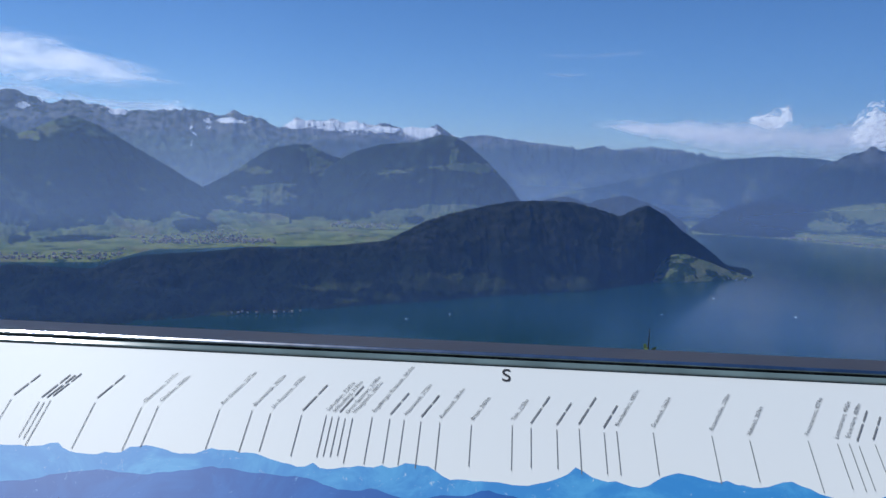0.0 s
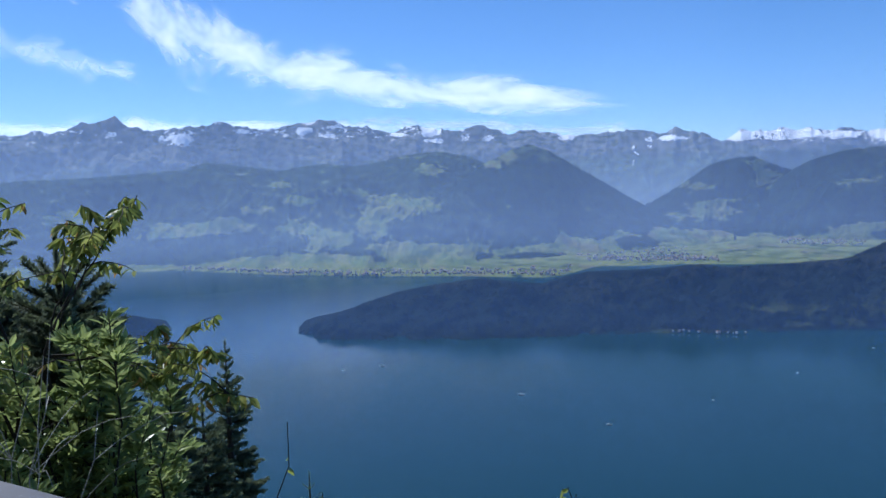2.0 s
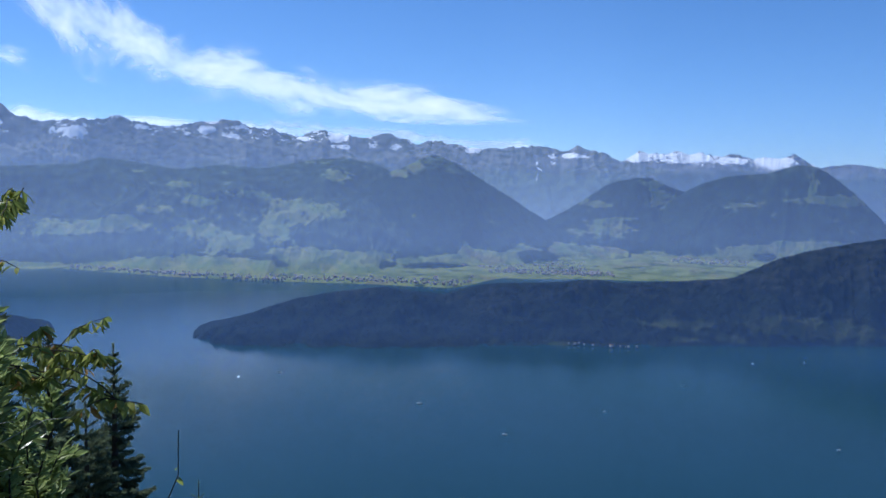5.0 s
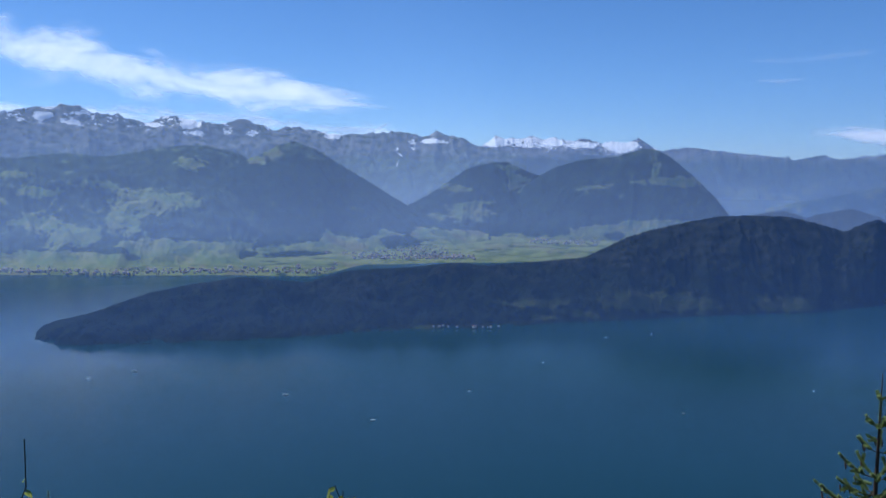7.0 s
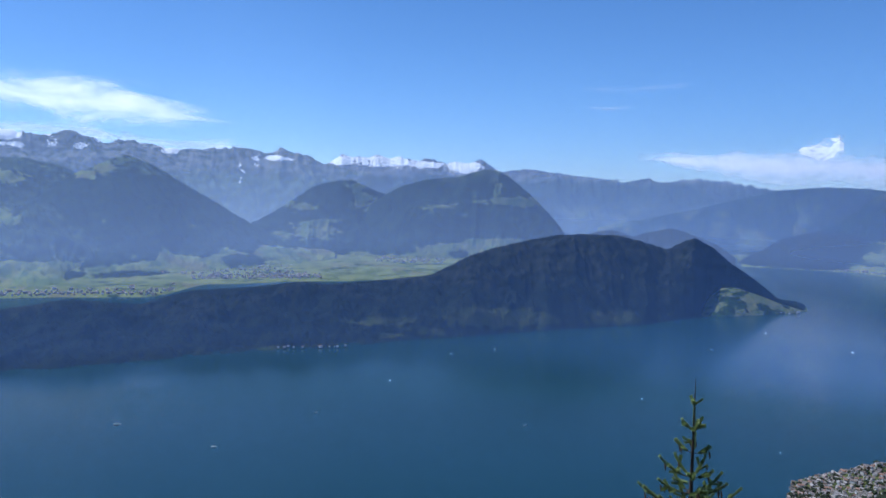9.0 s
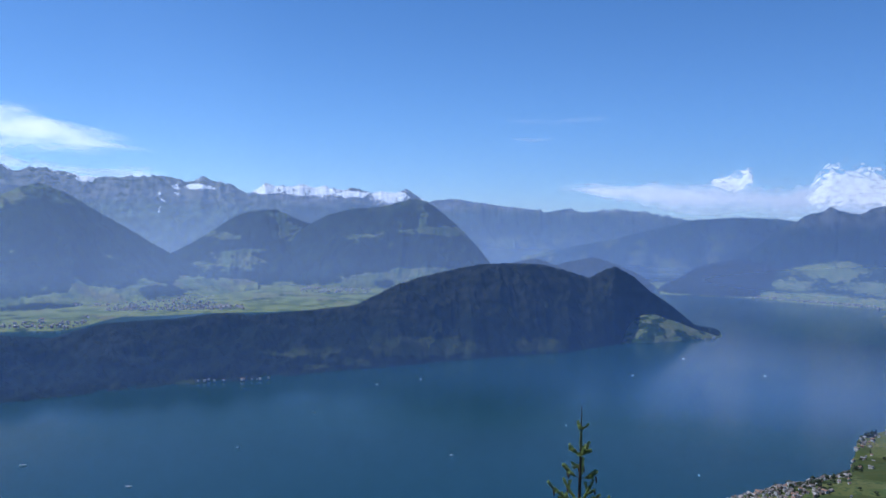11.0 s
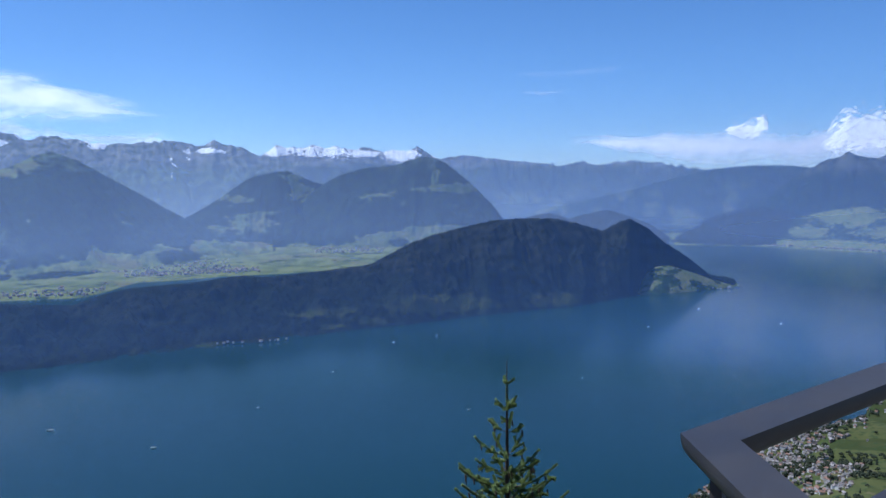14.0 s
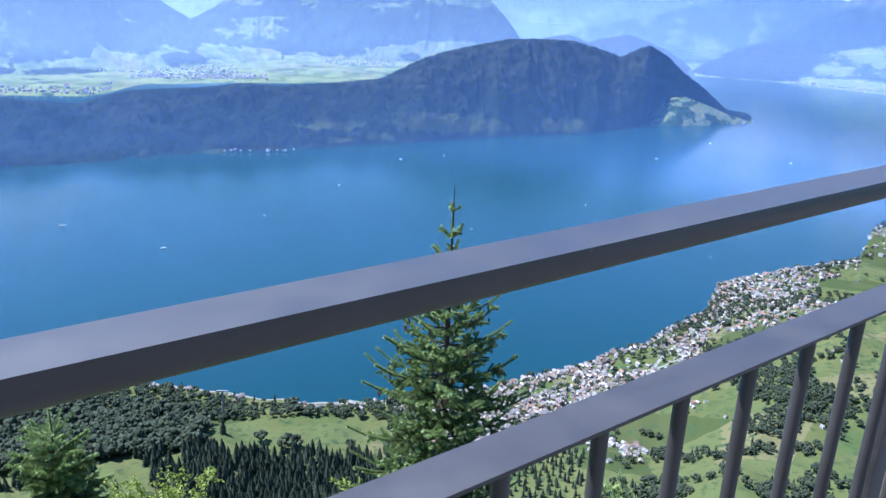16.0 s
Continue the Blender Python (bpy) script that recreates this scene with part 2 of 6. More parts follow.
def wisp(name, density, stretch, cut, color=(0.95, 0.96, 1.0)):
    """Thin high cloud: fibres along the strip, thinning out to its rims."""
    n = Nodes(name)
    uv = n.add("ShaderNodeTexCoord").outputs["UV"]
    u, v = n.axis(uv, 0), n.axis(uv, 1)
    mp = n.add("ShaderNodeMapping", Scale=stretch)
    n.tree.links.new(uv, mp.inputs["Vector"])
    f = n.noise(1.0, 7, 0.62, mp.outputs[0], 0.7)
    mp2 = n.add("ShaderNodeMapping", Scale=(stretch[0] * 1.3, stretch[1] * 0.8, 1.0))
    n.tree.links.new(uv, mp2.inputs["Vector"])
    v = n.math("ADD", v, n.math("MULTIPLY", n.math("SUBTRACT", n.noise(1.0, 5, 0.65, mp2.outputs[0], 0.5), 0.5), 0.7))
    rim = n.math("MULTIPLY", n.ramp(n.math("ABSOLUTE", n.math("SUBTRACT", v, 0.5)), 0.5, 0.0), n.math("MULTIPLY", n.ramp(u, 0.0, 0.12), n.ramp(u, 1.0, 0.86)))
    a = n.math("MULTIPLY", n.ramp(n.math("ADD", f, n.math("MULTIPLY", n.math("SUBTRACT", rim, 1.0), 0.45)), cut, cut + 0.62), density, clamp=True)
    clear, veil, back = n.add("ShaderNodeBsdfTransparent"), n.add("ShaderNodeBsdfTranslucent", Color=(*color, 1)), n.add("ShaderNodeBsdfDiffuse", Color=(*color, 1))
    both, m = n.add("ShaderNodeMixShader", Fac=0.12), n.add("ShaderNodeMixShader")
    n.tree.links.new(veil.outputs[0], both.inputs[1])
    n.tree.links.new(back.outputs[0], both.inputs[2])
    n.tree.links.new(a, m.inputs[0])
    n.tree.links.new(clear.outputs[0], m.inputs[1])
    n.tree.links.new(both.outputs[0], m.inputs[2])
    n.tree.links.new(m.outputs[0], n.out.inputs["Surface"])
    return n.mat


# ---- tools ----
def xy(az, r):
    """A place on the plan: degrees to the left of straight ahead, metres from the eye."""
    return -math.sin(radians(az)) * r, math.cos(radians(az)) * r


def polar(az, el, r):
    return Vector((*xy(az, r), math.tan(radians(el)) * r))


def hashed(ix, iy, seed):
    h = (ix.astype(np.int64) * 374761393 + iy.astype(np.int64) * 668265263 + seed * 1274126177) & 0xFFFFFFFF
    h = ((h ^ (h >> 13)) * 1274126177) & 0xFFFFFFFF
    return ((h ^ (h >> 16)) & 0xFFFF) / 65535.0


def value_noise(x, y, seed=0):
    ix, iy = np.floor(x), np.floor(y)
    fx, fy = x - ix, y - iy
    fx, fy = fx * fx * fx * (fx * (fx * 6 - 15) + 10), fy * fy * fy * (fy * (fy * 6 - 15) + 10)
    a, b, c, d = hashed(ix, iy, seed), hashed(ix + 1, iy, seed), hashed(ix, iy + 1, seed), hashed(ix + 1, iy + 1, seed)
    return (a * (1 - fx) + b * fx) * (1 - fy) + (c * (1 - fx) + d * fx) * fy


def fbm(x, y, octaves=5, seed=0, gain=0.5, ridged=False):
    total, amp, norm = 0.0, 1.0, 0.0
    for i in range(octaves):
        v = value_noise(x * 2 ** i + 17.3 * i, y * 2 ** i - 9.1 * i, seed + i)
        v = 1 - np.abs(2 * v - 1) if ridged else v
        total, norm, amp = total + amp * v, norm + amp, amp * gain
    return total / norm


def grid_mesh(name, pts, material, smooth=True, uv=False):
    """A sheet from an array of points, rows by columns."""
    rows, cols = pts.shape[:2]
    me = bpy.data.meshes.new(name)
    idx = np.arange(rows * cols).reshape(rows, cols)
    quads = np.stack([idx[:-1, :-1], idx[:-1, 1:], idx[1:, 1:], idx[1:, :-1]], -1).reshape(-1, 4)
    me.vertices.add(rows * cols)
    me.vertices.foreach_set("co", pts.reshape(-1).astype(np.float32))
    me.loops.add(quads.size)
    me.loops.foreach_set("vertex_index", quads.reshape(-1).astype(np.int32))
    me.polygons.add(len(quads))
    me.polygons.foreach_set("loop_start", np.arange(0, quads.size, 4, dtype=np.int32))
    if uv:
        layer = me.uv_layers.new(name="UVMap")
        vv, uu = np.divmod(quads.reshape(-1), cols)
        layer.data.foreach_set("uv", np.stack([uu / (cols - 1), vv / (rows - 1)], -1).reshape(-1).astype(np.float32))
    me.update(calc_edges=True)
    me.polygons.foreach_set("use_smooth", np.full(len(quads), smooth))
    me.materials.append(material)
    return me


def soup(name, verts, faces, material, smooth=False):
    """A mesh from lists of corners and faces built up in code."""
    me = bpy.data.meshes.new(name)
    me.from_pydata(verts, [], faces)
    me.polygons.foreach_set("use_smooth", [smooth] * len(me.polygons))
    me.materials.append(material)
    return me


def part(name, bm, material, parent, label="", smooth=False):
    me = bpy.data.meshes.new(name)
    bm.to_mesh(me)
    bm.free()
    me.materials.append(material)
    me.polygons.foreach_set("use_smooth", [smooth] * len(me.polygons))
    return mesh_part(name, me, parent, label)


def mesh_part(name, me, parent, label=""):
    ob = new(name, me)
    ob.parent = parent
    return tagged(ob, label)


def thing(name, at, label, category, group="", kind="", turn=0.0):
    ob = new(name)
    ob.empty_display_size = 0.2
    ob.matrix_basis = pose(*at, 0, 0, turn)
    return tagged(ob, label, category, group, kind)


def box(bm, size, at=(0, 0, 0), m=None, bevel=0.0):
    r = bmesh.ops.create_cube(bm, size=1.0)["verts"]
    bmesh.ops.scale(bm, vec=size, verts=r)
    bmesh.ops.translate(bm, vec=at, verts=r)
    if bevel:
        edges = list({e for v in r for e in v.link_edges})
        r = bmesh.ops.bevel(bm, geom=edges, offset=bevel, segments=2, affect="EDGES", profile=0.6)["verts"]
    if m is not None:
        bmesh.ops.transform(bm, matrix=m, verts=r)
    return r


def rod(bm, a, b, ra, rb=None, sides=8):
    a, b = Vector(a), Vector(b)
    d = b - a
    m = Matrix.Translation((a + b) / 2) @ d.to_track_quat("Z", "Y").to_matrix().to_4x4()
    return bmesh.ops.create_cone(bm, cap_ends=True, segments=sides, radius1=ra, radius2=ra if rb is None else rb, depth=d.length, matrix=m)["verts"]


def tube_soup(vs, fs, a, b, ra, rb, sides=5):
    """Adds an open tapered tube from a to b to lists of corners and faces."""
    a, b = Vector(a), Vector(b)
    d = (b - a).normalized()
    u = d.orthogonal().normalized()
    w = d.cross(u)
    k = len(vs)
    for p, r in ((a, ra), (b, rb)):
        for j in range(sides):
            t = 2 * math.pi * j / sides
            q = p + u * (math.cos(t) * r) + w * (math.sin(t) * r)
            vs.append((q.x, q.y, q.z))
    for j in range(sides):
        fs.append((k + j, k + (j + 1) % sides, k + sides + (j + 1) % sides, k + sides + j))


# ---- lake and ground ----
SHORE_NEAR = [(80, 640), (50, 620), (35, 560), (22, 507), (15.9, 474), (8.8, 451), (4.7, 453), (-5.4, 479), (-6.7, 490), (-13.7, 543), (-17.3, 593), (-21.2, 674), (-21.7, 760),
              (-26, 830), (-28.5, 881), (-30.2, 925), (-30.6, 1080), (-32, 1140), (-33, 1190), (-36, 1212), (-40, 1180), (-50, 1000), (-80, 700)]
SHORE_FAR = [(100, 1900), (75, 2300), (60, 2450), (55, 2485), (49.7, 2388), (43.5, 2150), (37.3, 2020), (30, 1975), (23.4, 1920), (20, 2150), (10, 2200), (-6, 2500), (-12, 3300),
             (-16, 3640), (-17.3, 3600), (-17.8, 3085), (-23, 3082), (-26.3, 3000), (-32, 2893), (-40, 2800), (-60, 2600), (-100, 2200)]


def along(table, az):
    t = sorted(table)
    return np.interp(az, [p[0] for p in t], [p[1] for p in t])


def ground_height(az, r):
    """Height of the one ground sheet: a steep hillside below the terrace, the village plain, the lake's bed, the far valley."""
    x, y = -np.sin(np.radians(az)) * r, np.cos(np.radians(az)) * r
    near = along(SHORE_NEAR, az) + (fbm(x / 40, y / 40, 4, 3) - 0.5) * 26
    far = along(SHORE_FAR, az) + (fbm(x / 160, y / 160, 4, 5) - 0.5) * 60
    inland = np.clip(near - r, -40, 600)
    deep = np.clip(sum(along(SHORE_NEAR, az + k) for k in range(-8, 9, 2)) / 9 - r, 0, 500)
    rise = LAKE + 1.0 + 3.0 * np.clip(inland / 8, -1.5, 1) + deep * 0.1 * np.clip(inland / 60, 0, 1) + (fbm(x / 70, y / 70, 4, 8) - 0.5) * 22 * np.clip(inland / 70, 0, 1)
    slope = -1.9 - 0.82 * np.clip(r - 1.5, 0, None) + (fbm(x / 30, y / 30, 4, 9) - 0.5) * np.clip(r * 0.12, 0, 12)
    bed = np.where(r < near + 30, rise, LAKE - 12)
    shore = np.clip((r - far) / 12, -1.5, 1) * 3
    valley = LAKE + shore + np.clip(r - far, 0, None) * 0.012 + (fbm(x / 220, y / 220, 4, 11) - 0.5) * 5 * np.clip((r - far) / 300, 0, 1)
    return np.where(r > far - 40, valley, np.maximum(np.where(r < 420, slope, -999), bed))


def place(az, r):
    """The point of the ground there."""
    return Vector((*xy(az, r), float(ground_height(np.array([float(az)]), np.array([float(r)]))[0])))


def polar_sheet(az, r):
    a, q = np.meshgrid(az, r)
    return np.stack([-np.sin(np.radians(a)) * q, np.cos(np.radians(a)) * q, ground_height(a, q)], -1)


m_ground = land("hillside_meadow", meadow=(0.064, 0.088, 0.032), forest=(0.03, 0.045, 0.02), grain=0.05, patch=0.011, meadow_cut=0.36, meadow_top=400.0, relief=1.0, fields=0.022)
radii = np.concatenate([np.geomspace(0.15, 280, 60), np.arange(284, 1240, 4.0), np.geomspace(1245, 4900, 160)])
azs = np.arange(-90.2, 90.21, 0.22)
m_valley = land("valley_fields", meadow=(0.12, 0.165, 0.06), forest=(0.02, 0.036, 0.02), grain=0.08, patch=0.018, meadow_cut=0.40, meadow_top=400.0, relief=1.0, fields=0.02)
tagged(new("valley_floor", grid_mesh("valley_floor", polar_sheet(azs, radii[radii > 1236]), m_valley)), "green fields, hedges and woods of the far valley floor", "ground", kind="structure")
ground = tagged(new("ground", grid_mesh("ground", polar_sheet(azs, radii[radii < 1243]), m_ground)), "green meadow hillside and valley floor round the lake", "ground", kind="structure")
# the hill goes on behind the terrace
back_az = np.concatenate([np.arange(90, 270.1, 4.0)])
aa, rr = np.meshgrid(back_az, np.geomspace(0.15, 4900, 46))
hill = np.stack([-np.sin(np.radians(aa)) * rr, np.cos(np.radians(aa)) * rr, np.where(rr < 12, -1.95, -1.95 + (rr - 12) * 0.18) + np.where(rr > 900, -(rr - 900) * 0.3, 0)
                 - np.clip(np.abs(aa - 180) - 60, 0, 30) / 30 * rr * 0.4], -1)
tagged(new("ground_behind", grid_mesh("ground_behind", hill, m_ground)), "grassy hillside rising behind the terrace", "ground", kind="structure")

ring = np.array([0.0, 300, 900, 1500, 2200, 3000, 3800, 4930])
la, lr = np.meshgrid(np.linspace(-110, 110, 61), ring)
lake_pts = np.stack([-np.sin(np.radians(la)) * lr, np.cos(np.radians(la)) * lr, np.full_like(la, LAKE)], -1)
lake = tagged(new("lake", grid_mesh("lake", lake_pts[1:], water())), "calm deep blue lake far below the terrace", "lake", kind="structure")


# ---- mountains ----
def patch_at(where, q):
    """How far inside a round patch of ground (azimuth, elevation, half width, half height) a place lies: above 0 is inside."""
    return 2.2 * (1 - np.hypot((where[0] - q[0]) / q[2], (where[1] - q[1]) / q[3]))


def mountain(name, label, crest, material, foot=None, jag=0.06, jag_size=0.35, spur=0.25, spur_size=260.0, power=1.0, step=0.07, depth=70, seed=1, base=LAKE - 4, back=1.12, category="mountain", kind="", rough=0.06, rough_size=0.1, treeline=None, meadows=(), woods=(), snow=(), bare=-1.0):
    """A mountain seen across the lake. crest: its ridge line as (azimuth, elevation, distance) from left to right; foot: (azimuth, distance) of its near foot;
    spur: how strongly its flank is cut by gullies; jag: how ragged its crest is, in degrees. treeline: (azimuth, elevation) below which meadows lie;
    meadows, woods, snow: patches (azimuth, elevation, half width, half height) of ground cover."""
    c = sorted(crest)
    az = np.arange(c[0][0], c[-1][0] + step / 2, step)
    ca, ce, cr = np.array([p[0] for p in c]), np.array([p[1] for p in c]), np.array([p[2] for p in c])
    wide = np.interp(az, ca, ce)
    k = max(1, int(0.25 / step))
    kernel = np.hanning(2 * k + 3)[1:-1]
    wide = np.convolve(np.pad(wide, k, mode="edge"), kernel / kernel.sum(), "valid")[:len(az)]
    rc = np.interp(az, ca, cr)
    el = wide + (fbm(az / jag_size, az * 0 + seed, 5, seed, 0.6, True) - 0.55) * 2 * jag
    zc = np.tan(np.radians(el)) * rc
    ff = along(foot, az) if foot else rc * 0.8
    u = np.concatenate([np.linspace(0, 1, depth), 1 + np.linspace(0, 1, 12)[1:]])
    U, A = np.meshgrid(u, az, indexing="ij")
    front = U <= 1
    r = np.where(front, ff + (rc - ff) * U, rc * (1 + (U - 1) * (back - 1)))
    x, y = -np.sin(np.radians(A)) * r, np.cos(np.radians(A)) * r
    gully = fbm(A * math.pi / 180 * rc / spur_size + fbm(x / spur_size, y / spur_size, 3, seed + 4) * 0.7, r / spur_size * 0.8, 6, seed + 9, 0.52, True) - 0.55
    rise = np.where(front, np.abs(U) ** power, 1 - (U - 1) ** 1.3)
    soft = np.tan(np.radians(wide)) * rc
    zc = np.where(front, soft + (zc - soft) * np.clip(U, 0, 1) ** 3, zc)          # the ragged crest dies out down the flank
    height = zc - base
    cut = gully * spur * height * np.where(front, 4 * U * (1 - U) * 0.8 + 0.0, 4 * (U - 1) * (2 - U) * 0.4)
    fine = (fbm(x / (spur_size * rough_size), y / (spur_size * rough_size), 4, seed + 20) - 0.5) * spur_size * rough * np.where(front, np.clip((1 - U) * 8, 0, 1) * np.clip(U * 8, 0, 1), 0)
    z = base + height * rise + cut + fine
    z = np.where(front, np.minimum(z, np.tan(np.radians(np.interp(A, az, el))) * r), z)
    me = grid_mesh(name, np.stack([x, y, z], -1), material)
    E = np.degrees(np.arctan2(z, r))
    wander = A + (fbm(A / 1.1, E / 0.5, 5, seed + 30, 0.65) - 0.5) * 3.4, E + (fbm(A / 1.0, E / 0.45, 5, seed + 31, 0.65) - 0.5) * 1.3
    lie = np.full_like(E, bare)

    def loose(share_a, share_e):
        return A + (wander[0] - A) * share_a, E + (wander[1] - E) * share_e

    if treeline:
        at_edge = loose(0.35, 0.35)
        lie = np.maximum(lie, np.clip((along(treeline, at_edge[0]) - at_edge[1]) / 0.12, -1, 1.1))
    for q in meadows:
        lie = np.maximum(lie, np.clip(patch_at(loose(min(1.0, q[2] / 2.0), min(1.0, q[3] / 0.7)), q), -1, 0.7))
    for q in woods:
        lie = np.minimum(lie, np.clip(-1.6 * patch_at(loose(min(0.5, q[2] / 4.0), min(0.4, q[3] / 1.5)), q), -1.6, 2))
    white = np.full_like(E, -2.0)
    for q in snow:
        white = np.maximum(white, np.clip(patch_at((A + (wander[0] - A) * 0.3, E + (wander[1] - E) * 0.35), q), -2, 0.75))
    white = white + (gully - 0.05) * 2.0
    for title, field in (("cover", lie), ("snow", white)):
        me.attributes.new(title, "FLOAT", "POINT").data.foreach_set("value", field.reshape(-1).astype(np.float32))
    return tagged(new(name, me), label, category, kind=kind)


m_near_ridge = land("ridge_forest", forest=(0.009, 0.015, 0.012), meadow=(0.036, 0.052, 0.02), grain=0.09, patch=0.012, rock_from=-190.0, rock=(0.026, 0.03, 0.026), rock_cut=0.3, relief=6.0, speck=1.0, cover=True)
m_green_slope = land("alpine_pasture", forest=(0.026, 0.042, 0.027), meadow=(0.13, 0.18, 0.06), grain=0.035, patch=0.0055, rock_from=130.0, rock=(0.10, 0.12, 0.08), cover=True)
m_peninsula = land("peninsula_fields", forest=(0.018, 0.032, 0.018), meadow=(0.10, 0.135, 0.058), grain=0.05, patch=0.012, meadow_cut=0.53, meadow_top=300.0, relief=2.0)
m_dark_peak = land("fir_forest_peak", forest=(0.009, 0.02, 0.013), meadow=(0.115, 0.165, 0.055), grain=0.04, patch=0.006, rock_from=60.0, rock=(0.09, 0.12, 0.06), rock_cut=0.3, fields=0.016, cover=True)
m_mid_peak = land("fir_and_pasture_peak", forest=(0.013, 0.025, 0.018), meadow=(0.105, 0.145, 0.055), grain=0.03, patch=0.009, rock_from=70.0, rock=(0.09, 0.11, 0.07), cover=True)
m_snow_range = land("snowy_limestone", forest=(0.06, 0.085, 0.05), meadow=(0.09, 0.12, 0.06), rock=(0.15, 0.155, 0.15), grain=0.025, patch=0.004, rock_from=70.0, snow_from=215.0, snow_cut=0.66, relief=12.0, cover=True)
m_glacier = land("glaciers", forest=(0.05, 0.06, 0.06), rock=(0.13, 0.135, 0.15), grain=0.03, patch=0.008, rock_from=-50.0, snow_from=900.0, snow_cut=0.55, relief=8.0, cover=True)
m_soft_hill = land("hazy_hill", forest=(0.02, 0.036, 0.026), meadow=(0.13, 0.17, 0.08), grain=0.03, patch=0.009, meadow_cut=0.53, meadow_top=-60.0, relief=6.0)
m_far_ridge = land("distant_ridge", forest=(0.02, 0.035, 0.025), meadow=(0.1, 0.14, 0.07), rock=(0.15, 0.16, 0.16), grain=0.02, patch=0.004, meadow_cut=0.52, meadow_top=-80.0, rock_from=60.0, relief=8.0)
m_massif = land("rocky_massif", forest=(0.01, 0.022, 0.016), meadow=(0.10, 0.14, 0.07), rock=(0.12, 0.125, 0.115), grain=0.03, patch=0.005, meadow_cut=0.58, meadow_top=-150.0, rock_from=10.0, relief=10.0)


def ridge(pairs, r):
    return [(a, e, r) for a, e in pairs]


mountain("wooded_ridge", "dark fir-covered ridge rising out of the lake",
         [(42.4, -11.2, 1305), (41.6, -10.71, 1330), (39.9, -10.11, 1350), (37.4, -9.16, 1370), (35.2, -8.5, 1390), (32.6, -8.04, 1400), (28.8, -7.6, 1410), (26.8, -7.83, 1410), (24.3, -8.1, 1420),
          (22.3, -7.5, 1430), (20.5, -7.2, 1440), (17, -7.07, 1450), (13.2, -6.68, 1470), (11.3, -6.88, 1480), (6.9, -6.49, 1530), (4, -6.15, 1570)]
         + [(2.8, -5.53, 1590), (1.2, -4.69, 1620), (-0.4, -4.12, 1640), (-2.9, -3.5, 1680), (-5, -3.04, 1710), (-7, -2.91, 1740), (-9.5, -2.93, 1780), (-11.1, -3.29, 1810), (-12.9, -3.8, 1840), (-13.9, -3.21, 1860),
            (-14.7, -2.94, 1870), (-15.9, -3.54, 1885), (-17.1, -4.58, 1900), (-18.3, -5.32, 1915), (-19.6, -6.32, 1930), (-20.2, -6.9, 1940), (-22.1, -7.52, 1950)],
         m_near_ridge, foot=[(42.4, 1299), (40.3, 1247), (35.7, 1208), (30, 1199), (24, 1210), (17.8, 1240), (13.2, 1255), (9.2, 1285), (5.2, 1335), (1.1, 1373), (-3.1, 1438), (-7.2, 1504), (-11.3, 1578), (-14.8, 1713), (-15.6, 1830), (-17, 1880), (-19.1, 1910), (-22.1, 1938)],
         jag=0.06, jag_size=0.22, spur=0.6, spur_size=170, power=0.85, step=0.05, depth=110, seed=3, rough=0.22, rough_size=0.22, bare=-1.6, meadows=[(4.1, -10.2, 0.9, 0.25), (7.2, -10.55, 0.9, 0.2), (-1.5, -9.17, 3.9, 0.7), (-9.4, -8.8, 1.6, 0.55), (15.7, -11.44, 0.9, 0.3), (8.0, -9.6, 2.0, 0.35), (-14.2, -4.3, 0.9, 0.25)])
m_headland = land("headland_meadow", forest=(0.02, 0.04, 0.016), meadow=(0.125, 0.16, 0.07), grain=0.06, patch=0.02, meadow_cut=0.46, meadow_top=300.0, relief=2.0)
mountain("meadow_headland", "green meadow headland at the foot of the ridge", [(-15.1, -8.3, 1850), (-15.6, -7.1, 1850), (-16.6, -6.3, 1855), (-17.5, -6.2, 1865), (-19, -6.7, 1885), (-20.5, -7.2, 1915), (-21.6, -7.45, 1940), (-22.2, -7.56, 1948)], m_headland,
         foot=[(-14.8, 1735), (-17, 1765), (-19, 1821), (-21, 1890), (-22.2, 1944)], jag=0.04, spur=0.25, spur_size=60, seed=8, step=0.05, depth=40, power=0.8, category="headland")
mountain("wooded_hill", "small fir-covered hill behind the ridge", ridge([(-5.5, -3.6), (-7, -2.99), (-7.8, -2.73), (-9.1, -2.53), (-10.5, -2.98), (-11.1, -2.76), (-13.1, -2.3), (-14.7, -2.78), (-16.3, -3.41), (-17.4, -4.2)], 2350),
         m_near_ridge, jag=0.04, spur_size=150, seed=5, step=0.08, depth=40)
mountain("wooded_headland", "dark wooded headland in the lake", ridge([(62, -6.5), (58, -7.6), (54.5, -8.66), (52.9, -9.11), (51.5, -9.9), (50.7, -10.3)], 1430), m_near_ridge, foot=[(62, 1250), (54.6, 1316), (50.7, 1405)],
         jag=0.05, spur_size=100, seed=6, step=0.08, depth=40)
